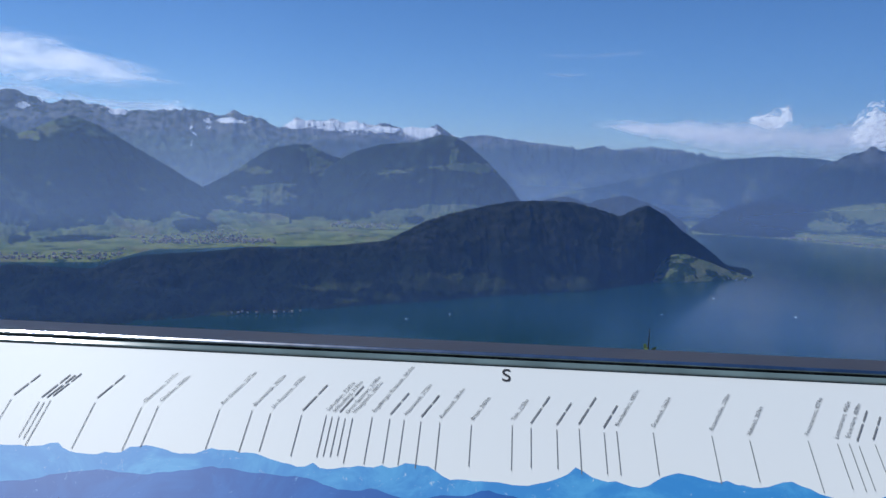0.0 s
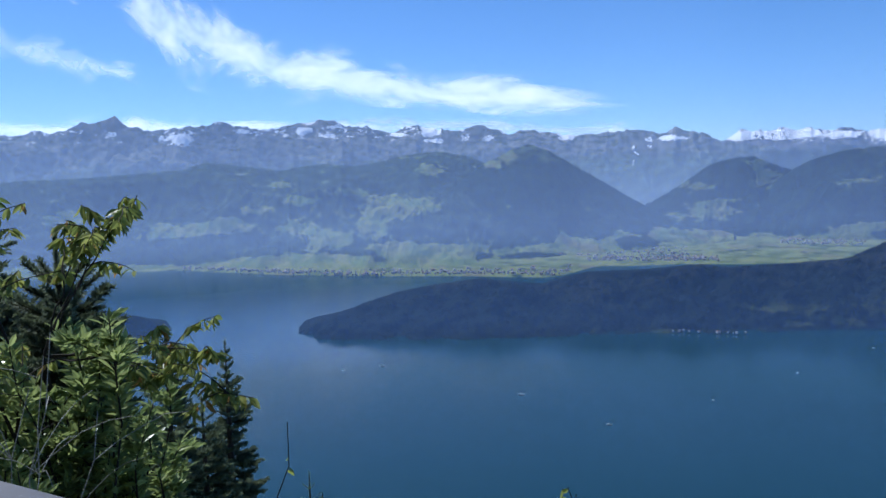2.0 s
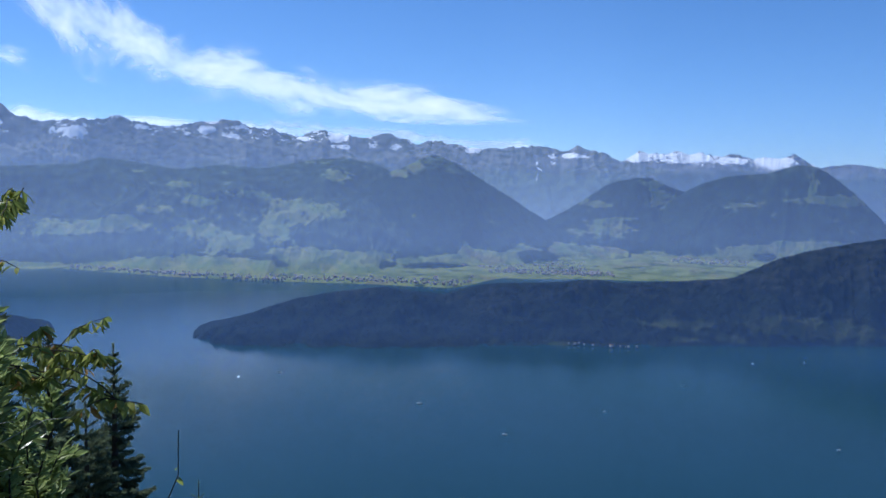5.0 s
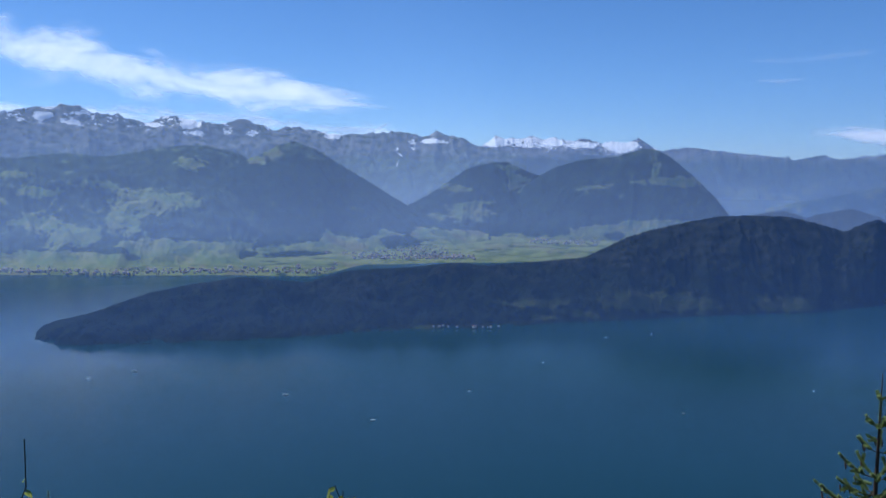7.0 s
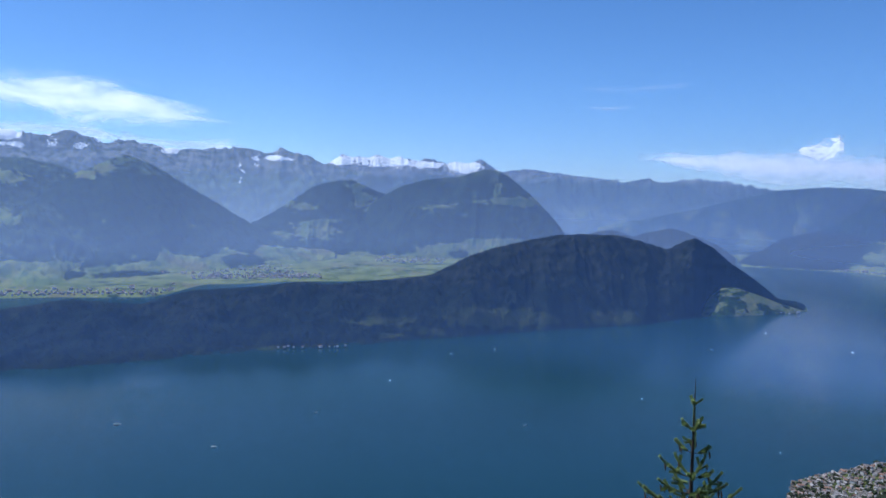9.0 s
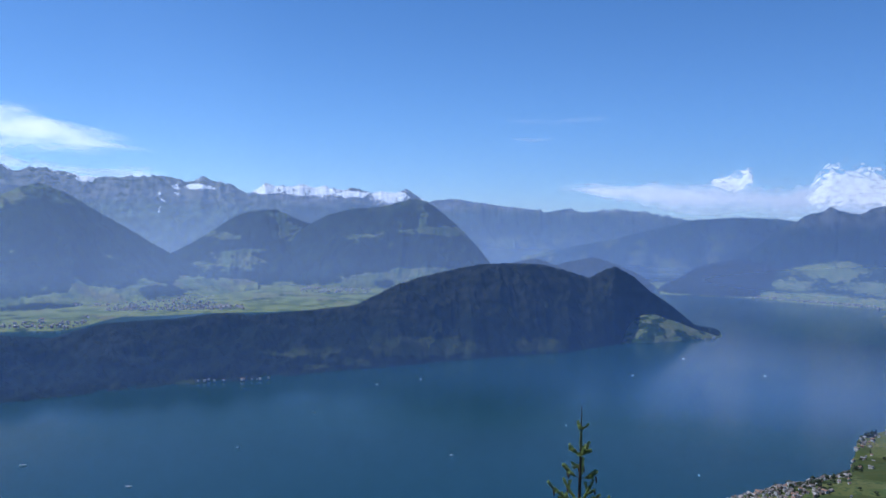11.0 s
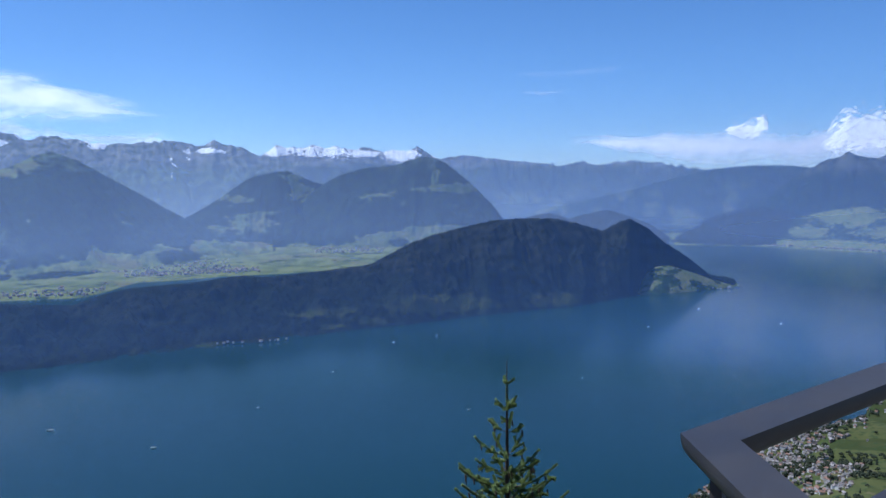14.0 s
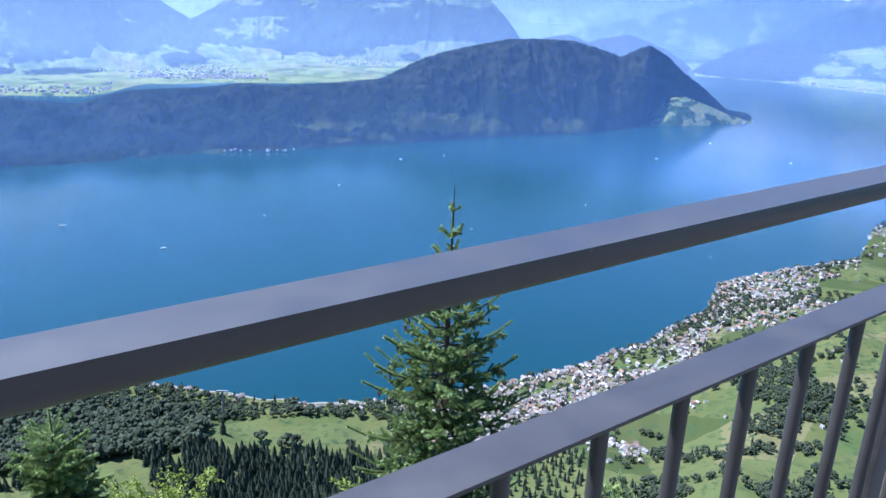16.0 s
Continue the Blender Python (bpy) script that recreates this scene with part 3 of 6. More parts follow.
mountain("pyramid_mountain", "pyramid-shaped mountain covered in dark fir forest",
         [(40, -6.3, 2500), (37, -5.2, 2560), (34.7, -3.88, 2640), (32.5, -2.43, 2720), (30.6, -0.99, 2790), (28.6, 0.6, 2850), (27.1, 1.21, 2880), (25.9, 1.82, 2900), (25, 2.03, 2920), (23.5, 1.45, 2920), (21.9, 0.45, 2920),
          (19.9, -0.75, 2910), (17.8, -2.05, 2900), (15.8, -3.2, 2880), (13.7, -3.85, 2860), (11, -4.6, 2840)],
         m_dark_peak, foot=[(40, 2150), (30, 2180), (24, 2250), (17, 2450), (11, 2700)], jag=0.05, spur=0.3, spur_size=330, power=1.25, seed=11, depth=90,
         treeline=[(40, -5.3), (35.3, -5.14), (32.4, -4.87), (30.3, -4.79), (28.0, -5.64), (26.0, -5.36), (23.4, -5.15), (23.0, -4.14), (21.9, -4.67), (20.0, -4.92), (18.6, -4.23), (17.0, -4.69), (16.2, -4.0), (13.9, -4.31), (11, -4.3)],
         meadows=[(26.6, 1.2, 0.7, 0.35), (27.6, 0.7, 0.8, 0.3)],
         woods=[(34.3, -6.48, 0.65, 0.29), (32.1, -6.72, 1.17, 0.45), (29.3, -5.98, 1.36, 0.29), (24.8, -6.05, 2.9, 0.25), (17.5, -5.2, 1.56, 0.45), (36.1, -6.01, 0.52, 0.19), (37.2, -5.53, 0.97, 0.23)])
mountain("pasture_mountain", "broad mountain flank with forests and green pastures above the shore",
         [(75, 1.2, 3000), (66.2, 1.2, 3050), (61.3, 0.3, 3100), (56.7, 0.4, 3100), (49.6, 0.81, 3110), (48, 1.3, 3110), (45.5, 1.01, 3110), (43.1, 0.6, 3110), (40.2, 1.01, 3110), (37.3, 0.8, 3110), (35.3, 1.2, 3110),
          (33.3, 1.6, 3110), (31.3, 1.67, 3110), (29.3, 1.25, 3110), (27, 0.2, 3110), (24, -2, 3110)],
         m_green_slope, foot=[(75, 2450), (60, 2500), (49.7, 2440), (43.5, 2210), (37.3, 2090), (30, 2100), (24, 2500)], jag=0.06, spur=0.8, spur_size=330, power=1.2, seed=14, depth=110, rough=0.1, rough_size=0.25, bare=-0.85,
         treeline=[(75, -5.2), (54.6, -5.28), (50.9, -5.79), (48.3, -5.75), (45.0, -5.41), (42.4, -5.28), (40.1, -5.46), (37.9, -5.4), (36.6, -4.82), (34.7, -4.66), (32.4, -4.97), (24, -5.2)],
         meadows=[(50.5, -3.23, 1.95, 0.6), (47.3, -3.11, 2.27, 0.65), (44.7, -2.08, 1.1, 0.29), (41.7, -1.49, 1.43, 0.29), (41.8, -3.5, 1.36, 0.49), (39.8, -4.49, 1.79, 0.65), (34.8, -2.25, 2.34, 0.9), (32.5, -2.1, 1.23, 0.65), (35.9, -3.85, 1.04, 0.71),
                  (37.9, -1.1, 1.62, 0.29), (36.9, -3.37, 0.65, 0.81), (57, -2.2, 1.6, 0.4), (62, -3.0, 2.0, 0.5), (32.0, 0.3, 0.9, 0.5), (43, -0.4, 0.9, 0.3)],
         woods=[(46.6, -4.48, 3.57, 0.7), (53.1, -4.94, 1.95, 0.45), (34.7, -3.85, 0.81, 0.49), (36.1, -6.01, 0.52, 0.19), (37.2, -5.53, 0.97, 0.23)])
mountain("rounded_mountain", "long rounded mountain with forest and high pastures",
         ridge([(12.1, -4.16), (10.1, -2.75), (8.2, -0.9), (6.6, 0.15), (4.6, 0.81), (2.1, 1.06), (0.9, 1.42), (0.2, 1.6), (-0.5, 1.6), (-1.0, 1.42), (-1.6, 1.12), (-2.8, 0.14), (-4.1, -1.08), (-4.9, -1.89), (-5.5, -2.7), (-6.5, -3.9)], 3120),
         m_mid_peak, foot=[(12.1, 2930), (5, 2830), (-1, 2830), (-6.5, 2950)], jag=0.06, spur=0.5, spur_size=260, power=1.35, seed=21, depth=90,
         treeline=[(12.1, -4.5), (8.7, -4.4), (6.1, -4.22), (4.6, -4.07), (2.5, -3.69), (0.6, -3.46), (-1.6, -3.31), (-4.6, -3.4), (-6.5, -3.5)],
         meadows=[(3.5, -1.13, 1.06, 0.28), (-1.3, -0.7, 1.89, 0.32), (-0.7, 0.27, 0.3, 0.7)], woods=[(6.9, -4.28, 2.09, 0.44), (2.0, -4.6, 0.7, 0.28)])
mountain("pasture_hill", "green hill with forests and alpine pastures",
         ridge([(19, -3.5), (16.7, -2.4), (15.5, -1.8), (14, -0.8), (12.5, 0.23), (11, 0.58), (9.8, 0.69), (8.6, 0.11), (7, -0.47), (4, -1.5)], 3160), m_mid_peak, foot=[(19, 2960), (4, 2900)], jag=0.06, spur=0.5, spur_size=230, power=1.35, seed=25, depth=80,
         meadows=[(12.5, -2.98, 1.72, 0.7), (11.8, -2.36, 1.06, 0.25), (13.8, -1.29, 1.33, 0.28), (9.0, -0.72, 1.03, 0.6), (9.6, 0.2, 0.75, 0.3), (15.5, -3.4, 1.2, 0.3)])
mountain("hazy_mountain", "blue hazy mountain behind the green hill", ridge([(15, -1.0), (11.7, 0.6), (8.6, 1.1), (5.4, 1.3), (2.1, 1.05), (-2, 0.5), (-6, -1.5), (-8, -2.5)], 4200), m_far_ridge, foot=[(15, 3950), (-8, 3950)], jag=0.05, spur=0.35, spur_size=350, seed=27, depth=60)
mountain("snowy_range", "jagged alpine range with snow patches",
         ridge([(85, 2.5), (74, 2.4), (70.8, 2.25), (69.2, 1.84), (66.9, 1.69), (64.8, 2.47), (63.9, 3.13), (62.3, 3.27), (59.5, 3.21), (58.3, 3.46), (57.6, 3.24), (55.9, 3.97), (54.7, 4.07), (53.6, 4.4), (52.8, 3.7), (51.2, 3.55), (49.6, 3.72),
                (48, 3.94), (46.7, 3.98), (45.5, 3.75), (44.1, 3.46), (42.4, 3.75), (41.4, 4.07), (39.4, 4.06), (38, 3.7)], 4600)
         + ridge([(36.8, 3.6), (35, 3.05), (33.4, 3.6), (32, 3.3), (30, 3.3), (28.1, 3.4), (26.3, 2.75), (25.1, 3.06), (23.5, 2.7), (21.8, 2.36), (20, 2.52), (17.7, 2.75), (16.2, 2.45), (14.8, 2.75), (13, 2.28), (11.7, 1.8), (10.5, 1.5), (7, 0.8), (3, 0)], 4600),
         m_snow_range, jag=0.28, jag_size=1.2, spur=0.6, spur_size=300, power=0.95, seed=31, depth=90, foot=[(85, 3950), (3, 3960)],
         snow=[(54.1, 3.33, 0.45, 0.29), (49.9, 2.95, 1.36, 0.42), (45.2, 3.4, 0.78, 0.19), (41.2, 3.43, 0.42, 0.26), (39.5, 3.09, 0.71, 0.23), (38.8, 3.62, 0.42, 0.19), (34.4, 2.94, 0.55, 0.16), (32.2, 3.19, 0.65, 0.39), (31.7, 2.42, 0.71, 0.19),
               (29.5, 2.69, 0.32, 0.45), (28.2, 2.57, 0.39, 0.26), (26.7, 3.0, 0.39, 0.19), (22.3, 2.52, 0.78, 0.29), (16.5, 1.84, 0.52, 0.49), (15.1, 2.14, 0.84, 0.19), (17.7, 1.14, 0.13, 0.78)])
mountain("glacier_range", "bright snow-covered high peaks on the horizon", ridge([(14, 1.0), (11.8, 1.7), (11.1, 2.1), (10.5, 2.6), (10.0, 2.3), (9.4, 2.4), (8.7, 2.25), (8.0, 2.55), (7.2, 2.3), (6.5, 2.42), (5.8, 2.3), (5.1, 2.1), (4.4, 2.3), (3.7, 2.2), (3.0, 1.95), (2.2, 2.12), (1.4, 2.0), (0.5, 2.35), (-0.2, 1.85), (-1, 1.45), (-2.7, 1.67), (-4.8, 1.47), (-6.5, 1.24), (-8.6, 1.0), (-10, 0.7)], 4780),
         m_glacier, jag=0.13, jag_size=0.4, spur=0.3, spur_size=150, power=1.15, seed=37, depth=120, foot=[(14, 3980), (-10, 3980)],
         snow=[(7.6, 2.05, 2.64, 0.42), (4.5, 1.86, 1.17, 0.25), (1.6, 1.78, 1.31, 0.5), (10.4, 2.02, 1.17, 0.33), (-0.8, 1.58, 0.33, 0.19)])
mountain("distant_ridge", "pale blue ridge on the horizon", ridge([(0, -1), (-2.7, 1.1), (-4.4, 1.3), (-6.2, 1.15), (-8.4, 1.0), (-9.6, 0.86), (-11.4, 1.06), (-13.2, 0.86), (-14.4, 1.15), (-16.2, 0.97), (-17.7, 0.74), (-18.5, 0.54), (-20, 0.62), (-23, 0.5), (-30, 0.4), (-40, 0.3), (-60, 0.4)], 4560),
         m_far_ridge, jag=0.3, jag_size=1.1, spur=0.6, spur_size=350, seed=41, depth=60, foot=[(0, 3960), (-60, 3960)])
mountain("long_hill", "long hazy hill sloping down to the bay", ridge([(-8, -2.4), (-11.1, -1.74), (-15, -0.83), (-18.1, 0.03), (-20, 0.46), (-22.6, 0.7), (-25.4, 0.64), (-28, 0.2), (-32, -0.6)], 3780),
         m_soft_hill, jag=0.06, spur=0.5, spur_size=260, seed=45, depth=60, foot=[(-8, 3520), (-16, 3640), (-17.5, 3640), (-18.5, 3590), (-32, 3590)])
mountain("rocky_massif", "rocky mountain massif with its summits in the clouds",
         ridge([(-20, -3.6), (-22.5, -2.2), (-23.4, -1.8), (-24.3, -1.06), (-25.6, 0.07), (-27.1, 0.85), (-28.1, 1.25), (-28.53, 1.5), (-28.97, 1.2), (-30.2, 1.05), (-30.8, 1.35), (-31.4, 1.55), (-32.0, 1.42), (-32.8, 1.62), (-33.4, 1.45), (-34.2, 1.6), (-35.0, 1.06), (-35.7, 1.1), (-36.4, 1.3), (-37.1, 0.7), (-38.2, 0.0), (-39.7, 0.4), (-44, 0.2), (-50, -0.5), (-62, -1)], 3420),
         m_massif, foot=[(-20, 3250), (-26, 3230), (-32, 3160), (-40, 3080), (-62, 2900)], jag=0.12, jag_size=0.8, spur=0.75, spur_size=240, power=1.2, seed=51, rough=0.12, rough_size=0.2, depth=90)
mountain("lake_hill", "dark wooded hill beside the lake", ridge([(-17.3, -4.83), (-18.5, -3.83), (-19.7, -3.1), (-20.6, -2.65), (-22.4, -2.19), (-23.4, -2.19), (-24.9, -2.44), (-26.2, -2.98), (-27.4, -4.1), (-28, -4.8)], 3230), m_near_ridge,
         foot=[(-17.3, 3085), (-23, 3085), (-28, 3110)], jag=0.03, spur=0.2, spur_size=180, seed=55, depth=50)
m_shore_slope = land("shore_pastures", forest=(0.018, 0.034, 0.022), meadow=(0.14, 0.19, 0.075), grain=0.09, patch=0.014, relief=4.0, cover=True)
mountain("shore_slope", "wooded slope with pastures and scattered farms above the far shore", ridge([(-23.5, -3.4), (-25.9, -2.7), (-28.5, -2.1), (-29.6, -2.0), (-31, -2.2), (-33.1, -2.5), (-34.8, -2.4), (-36.4, -2.45), (-37.7, -2.25), (-45, -2.0), (-62, -2)], 3215), m_shore_slope,
         foot=[(-23.5, 3110), (-26.3, 3030), (-32, 2920), (-40, 2830), (-62, 2640)], jag=0.04, spur=0.45, spur_size=150, power=1.1, seed=61, depth=70,
         treeline=[(-23, -4.4), (-27, -4.2), (-30, -4.3), (-34, -4.5), (-40, -4.5), (-62, -4)],
         meadows=[(-28.3, -2.81, 2.33, 0.6), (-30.7, -3.72, 1.33, 0.4), (-26.5, -3.78, 1.33, 0.33), (-32.4, -4.0, 1.5, 0.47), (-36.1, -3.92, 1.0, 0.5), (-34.1, -3.35, 1.0, 0.27), (-29.5, -2.32, 1.0, 0.27)])
mountain("flat_peninsula", "low green peninsula with woods and houses", ridge([(-30.6, -6.15), (-31.4, -5.8), (-32.4, -5.4), (-34.1, -5.1), (-36.9, -5.05), (-39.8, -4.9), (-45, -4.9), (-60, -4.9)], 2560), m_peninsula,
         foot=[(-30.6, 2340), (-32.5, 2270), (-35.3, 2259), (-38.5, 2180), (-39.8, 2167), (-60, 2000)], jag=0.03, spur=0.2, spur_size=120, seed=58, depth=40, category="peninsula", power=0.5)

# ---- haze sheets ----
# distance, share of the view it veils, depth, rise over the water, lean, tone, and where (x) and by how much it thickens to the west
# tinted sheets added between the ranges, standing in for haze
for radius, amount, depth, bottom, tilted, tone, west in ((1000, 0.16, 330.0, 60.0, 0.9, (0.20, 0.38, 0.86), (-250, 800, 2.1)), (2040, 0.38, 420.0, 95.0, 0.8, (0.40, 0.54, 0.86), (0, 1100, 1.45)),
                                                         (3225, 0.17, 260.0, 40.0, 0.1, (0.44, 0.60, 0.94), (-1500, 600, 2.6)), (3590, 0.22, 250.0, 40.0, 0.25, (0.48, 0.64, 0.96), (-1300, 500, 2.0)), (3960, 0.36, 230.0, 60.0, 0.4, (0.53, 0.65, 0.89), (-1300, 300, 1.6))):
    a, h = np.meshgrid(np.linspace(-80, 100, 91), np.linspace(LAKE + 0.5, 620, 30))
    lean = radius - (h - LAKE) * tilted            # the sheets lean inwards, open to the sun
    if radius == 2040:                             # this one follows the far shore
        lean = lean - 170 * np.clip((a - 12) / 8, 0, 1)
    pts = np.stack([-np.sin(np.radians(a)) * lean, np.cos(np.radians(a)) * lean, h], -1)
    tagged(new("haze", grid_mesh("haze", pts, haze("haze", amount, depth, bottom, tone, west))), "tinted sheet put in for blue haze over the lake", "haze", kind="stuff")

# ---- clouds ----
def cloud_strip(name, label, spine, width, material, r=4880.0, back=110.0):
    """A strip of thin cloud along (azimuth, elevation) points."""
    t = np.linspace(0, 1, 90)
    k = np.linspace(0, 1, len(spine))
    az, el, w = np.interp(t, k, [p[0] for p in spine]), np.interp(t, k, [p[1] for p in spine]), np.interp(t, np.linspace(0, 1, len(width)), width)
    v = np.linspace(-1, 1, 12)[:, None]
    e, a = el[None] + v * w[None], az[None] + v * 0
    r = r - v * float(w.mean()) * back + a * 0      # the sheet lies back, its upper rim nearer
    pts = np.stack([-np.sin(np.radians(a)) * r, np.cos(np.radians(a)) * r, np.tan(np.radians(e)) * r], -1)
    return tagged(new(name, grid_mesh(name, pts, material, uv=True)), label, "cloud")


cloud_strip("cirrus_cloud", "long white feathered cirrus cloud", [(54, 12.2), (50, 10.4), (46, 8.8), (40, 7.3), (33, 6.2), (26, 5.4), (16.0, 4.7)], [1.6, 3.8, 3.2, 2.4, 2.1, 1.9, 0.6], wisp("cirrus", 0.95, (7.0, 2.0, 1.0), 0.1))
cloud_strip("cirrus_cloud", "faint streaked cirrus cloud", [(68, 11.6), (62, 9.6), (56, 8.0), (51, 7.2)], [1.7, 2.2, 1.8, 0.8], wisp("cirrus_thin", 0.6, (6, 1.8, 1.0), 0.22), 4870)
cloud_strip("cirrus_cloud", "faint streaked cirrus cloud", [(60, 13.6), (57.5, 12.6), (55, 11.4)], [0.5, 0.5, 0.3], wisp("cirrus_short", 0.6, (3, 1.2, 1.0), 0.22), 4860)
cloud_strip("cirrus_cloud", "short bright wisp of cloud", [(65.8, 5.8), (64.6, 5.4), (63.4, 5.1)], [0.18, 0.25, 0.15], wisp("cirrus_wisp", 0.9, (3, 1.0, 1.0), 0.15), 4860)
cloud_strip("cloud_bank", "low white cloud bank behind the snowy range", [(84, 3.0), (70, 3.0), (62, 3.4), (52, 3.6), (40, 3.6), (30, 3.4), (20, 2.8), (14, 2.6)], [1.8, 1.9, 1.4, 1.2, 1.0, 0.9, 0.8, 0.3], wisp("bank", 0.85, (14.0, 1.4, 1.0), 0.14), 4890)
cloud_strip("stratus_cloud", "pale flat cloud band above the horizon", [(-10.5, 2.5), (-16, 2.2), (-22, 2.0), (-28, 1.9), (-36, 1.8), (-44, 1.7)], [0.4, 1.0, 1.3, 1.6, 1.7, 1.2], wisp("stratus", 1.0, (5.0, 1.0, 1.0), -0.05), 3960)
cloud_strip("cirrus_cloud", "small faint wisp of cloud", [(-6.8, 6.1), (-8.5, 6.0), (-10.3, 6.15)], [0.12, 0.3, 0.12], wisp("cirrus_small", 0.3, (3, 1.0, 1.0), 0.15), 4860)
cloud_strip("cirrus_cloud", "small faint wisp of cloud", [(-6.0, 7.4), (-10, 7.3), (-14.5, 7.7)], [0.2, 0.5, 0.3], wisp("cirrus_small", 0.15, (5, 1.3, 1.0), 0.2), 4860)
cloud_strip("cirrus_cloud", "small faint wisp of cloud", [(-35.8, 3.95), (-38, 4.15), (-42, 4.3)], [0.2, 0.35, 0.3], wisp("cirrus_small", 0.6, (3, 1.0, 1.0), 0.2), 4860)



def as_mesh(name, bm, material, smooth=False):
    me = bpy.data.meshes.new(name)
    bm.to_mesh(me)
    bm.free()
    me.polygons.foreach_set("use_smooth", [smooth] * len(me.polygons))
    me.materials.append(material)
    return me


def outline(points):
    """Mid line and half height of a cloud from (azimuth, top, base)."""
    return [(a, (hi + lo) / 2) for a, hi, lo in points], [(hi - lo) / 2 for a, hi, lo in points]


heap = outline([(-26.5, 2.0, 1.2), (-27.0, 3.4, 1.1), (-27.7, 4.9, 1.0), (-28.5, 5.5, 1.0), (-29.5, 5.3, 1.0), (-30.7, 5.2, 1.0), (-31.5, 4.9, 1.0), (-32.3, 4.9, 1.1), (-33.4, 5.5, 1.1), (-34.4, 5.8, 1.1), (-35.3, 5.8, 1.1), (-36.0, 4.9, 1.1), (-36.7, 3.4, 1.1),
                (-37.4, 3.2, 1.0), (-38.2, 3.3, 1.0), (-39.2, 2.9, 0.9), (-40.2, 2.9, 0.9), (-42, 2.6, 0.9)])
cloud_strip("cumulus_cloud", "bright white heap cloud over the rocky massif", heap[0], heap[1], billow("cumulus"), 3640, 140.0)
puff = outline([(-20.6, 3.5, 2.9), (-21.6, 4.0, 2.5), (-22.2, 4.5, 2.1), (-22.8, 4.9, 2.0), (-23.4, 4.8, 2.6), (-23.9, 3.9, 2.9)])
cloud_strip("cumulus_cloud", "small white heap cloud with a grey base", puff[0], puff[1], billow("cumulus", 0.42), 3640, 140.0)

# ---- woods, houses and boats below ----
rng = np.random.default_rng(12)
m_fir_far = leafy("fir_green", (0.032, 0.046, 0.032), (0.068, 0.088, 0.054), 0.3, 0.8)
m_leaf_far = leafy("broadleaf_green", (0.036, 0.050, 0.032), (0.078, 0.097, 0.052), 0.3, 0.8)
m_bark_far = plain("bark_far", (0.07, 0.055, 0.04), 0.9)
m_wall = varied("house_walls", [(0.6, 0.59, 0.57), (0.45, 0.41, 0.36), (0.68, 0.67, 0.65), (0.2, 0.15, 0.11), (0.5, 0.46, 0.41), (0.34, 0.32, 0.3)])
m_roof = varied("house_roofs", [(0.17, 0.14, 0.13), (0.26, 0.15, 0.11), (0.22, 0.21, 0.21), (0.3, 0.26, 0.24), (0.15, 0.13, 0.13), (0.36, 0.33, 0.32)])


def fir_small(seed, h=8.0):
    """A fir seen from far off: ragged tiers of boughs."""
    g = random.Random(seed)
    bm = bmesh.new()
    tiers = 7
    for i in range(tiers):
        z0, z1 = h * (0.08 + 0.8 * i / tiers), h * (0.08 + 0.8 * (i + 1.75) / tiers)
        rad = h * 0.25 * (1 - i / tiers) ** 0.65 + 0.1
        top = bm.verts.new((g.uniform(-0.05, 0.05), g.uniform(-0.05, 0.05), min(z1, h)))
        k = 10
        rim = [bm.verts.new((math.cos(j * 2 * math.pi / k + i) * rad * (g.uniform(0.8, 1.15) if j % 2 else g.uniform(0.45, 0.65)), math.sin(j * 2 * math.pi / k + i) * rad * (g.uniform(0.8, 1.15) if j % 2 else g.uniform(0.45, 0.65)), z0 - (0.03 * h if j % 2 else -0.02 * h))) for j in range(k)]
        for j in range(k):
            bm.faces.new((rim[j], rim[(j + 1) % k], top))
    return bm


def round_small(seed, h=6.0):
    """A broadleaf tree seen from far off: clumps of foliage with gaps between them."""
    g = random.Random(seed)
    bm = bmesh.new()
    for i in range(26):
        a, q = g.uniform(0, 6.28), g.uniform(0, 1) ** 0.6
        c = Vector((math.cos(a) * q * h * 0.34, math.sin(a) * q * h * 0.34, h * (0.36 + g.uniform(0, 0.46) * (1.15 - q * 0.75))))
        vs = bmesh.ops.create_icosphere(bm, subdivisions=1, radius=h * g.uniform(0.08, 0.15), matrix=Matrix.Translation(c) @ Matrix.Rotation(g.uniform(0, 3), 4, "X"))["verts"]
        for v in vs:
            v.co += Vector((g.uniform(-1, 1), g.uniform(-1, 1), g.uniform(-1, 1))) * h * 0.03
    return bm


def trunk_small(h):
    bm = bmesh.new()
    rod(bm, (0, 0, -0.6), (0, 0, h * 0.55), h * 0.02, h * 0.008, 6)
    return bm


fir_shapes = [(as_mesh("crown", fir_small(s), m_fir_far), as_mesh("trunk", trunk_small(8.0), m_bark_far)) for s in (1, 2, 3)]
round_shapes = [(as_mesh("crown", round_small(s), m_leaf_far), as_mesh("trunk", trunk_small(6.0), m_bark_far)) for s in (5, 6, 7)]


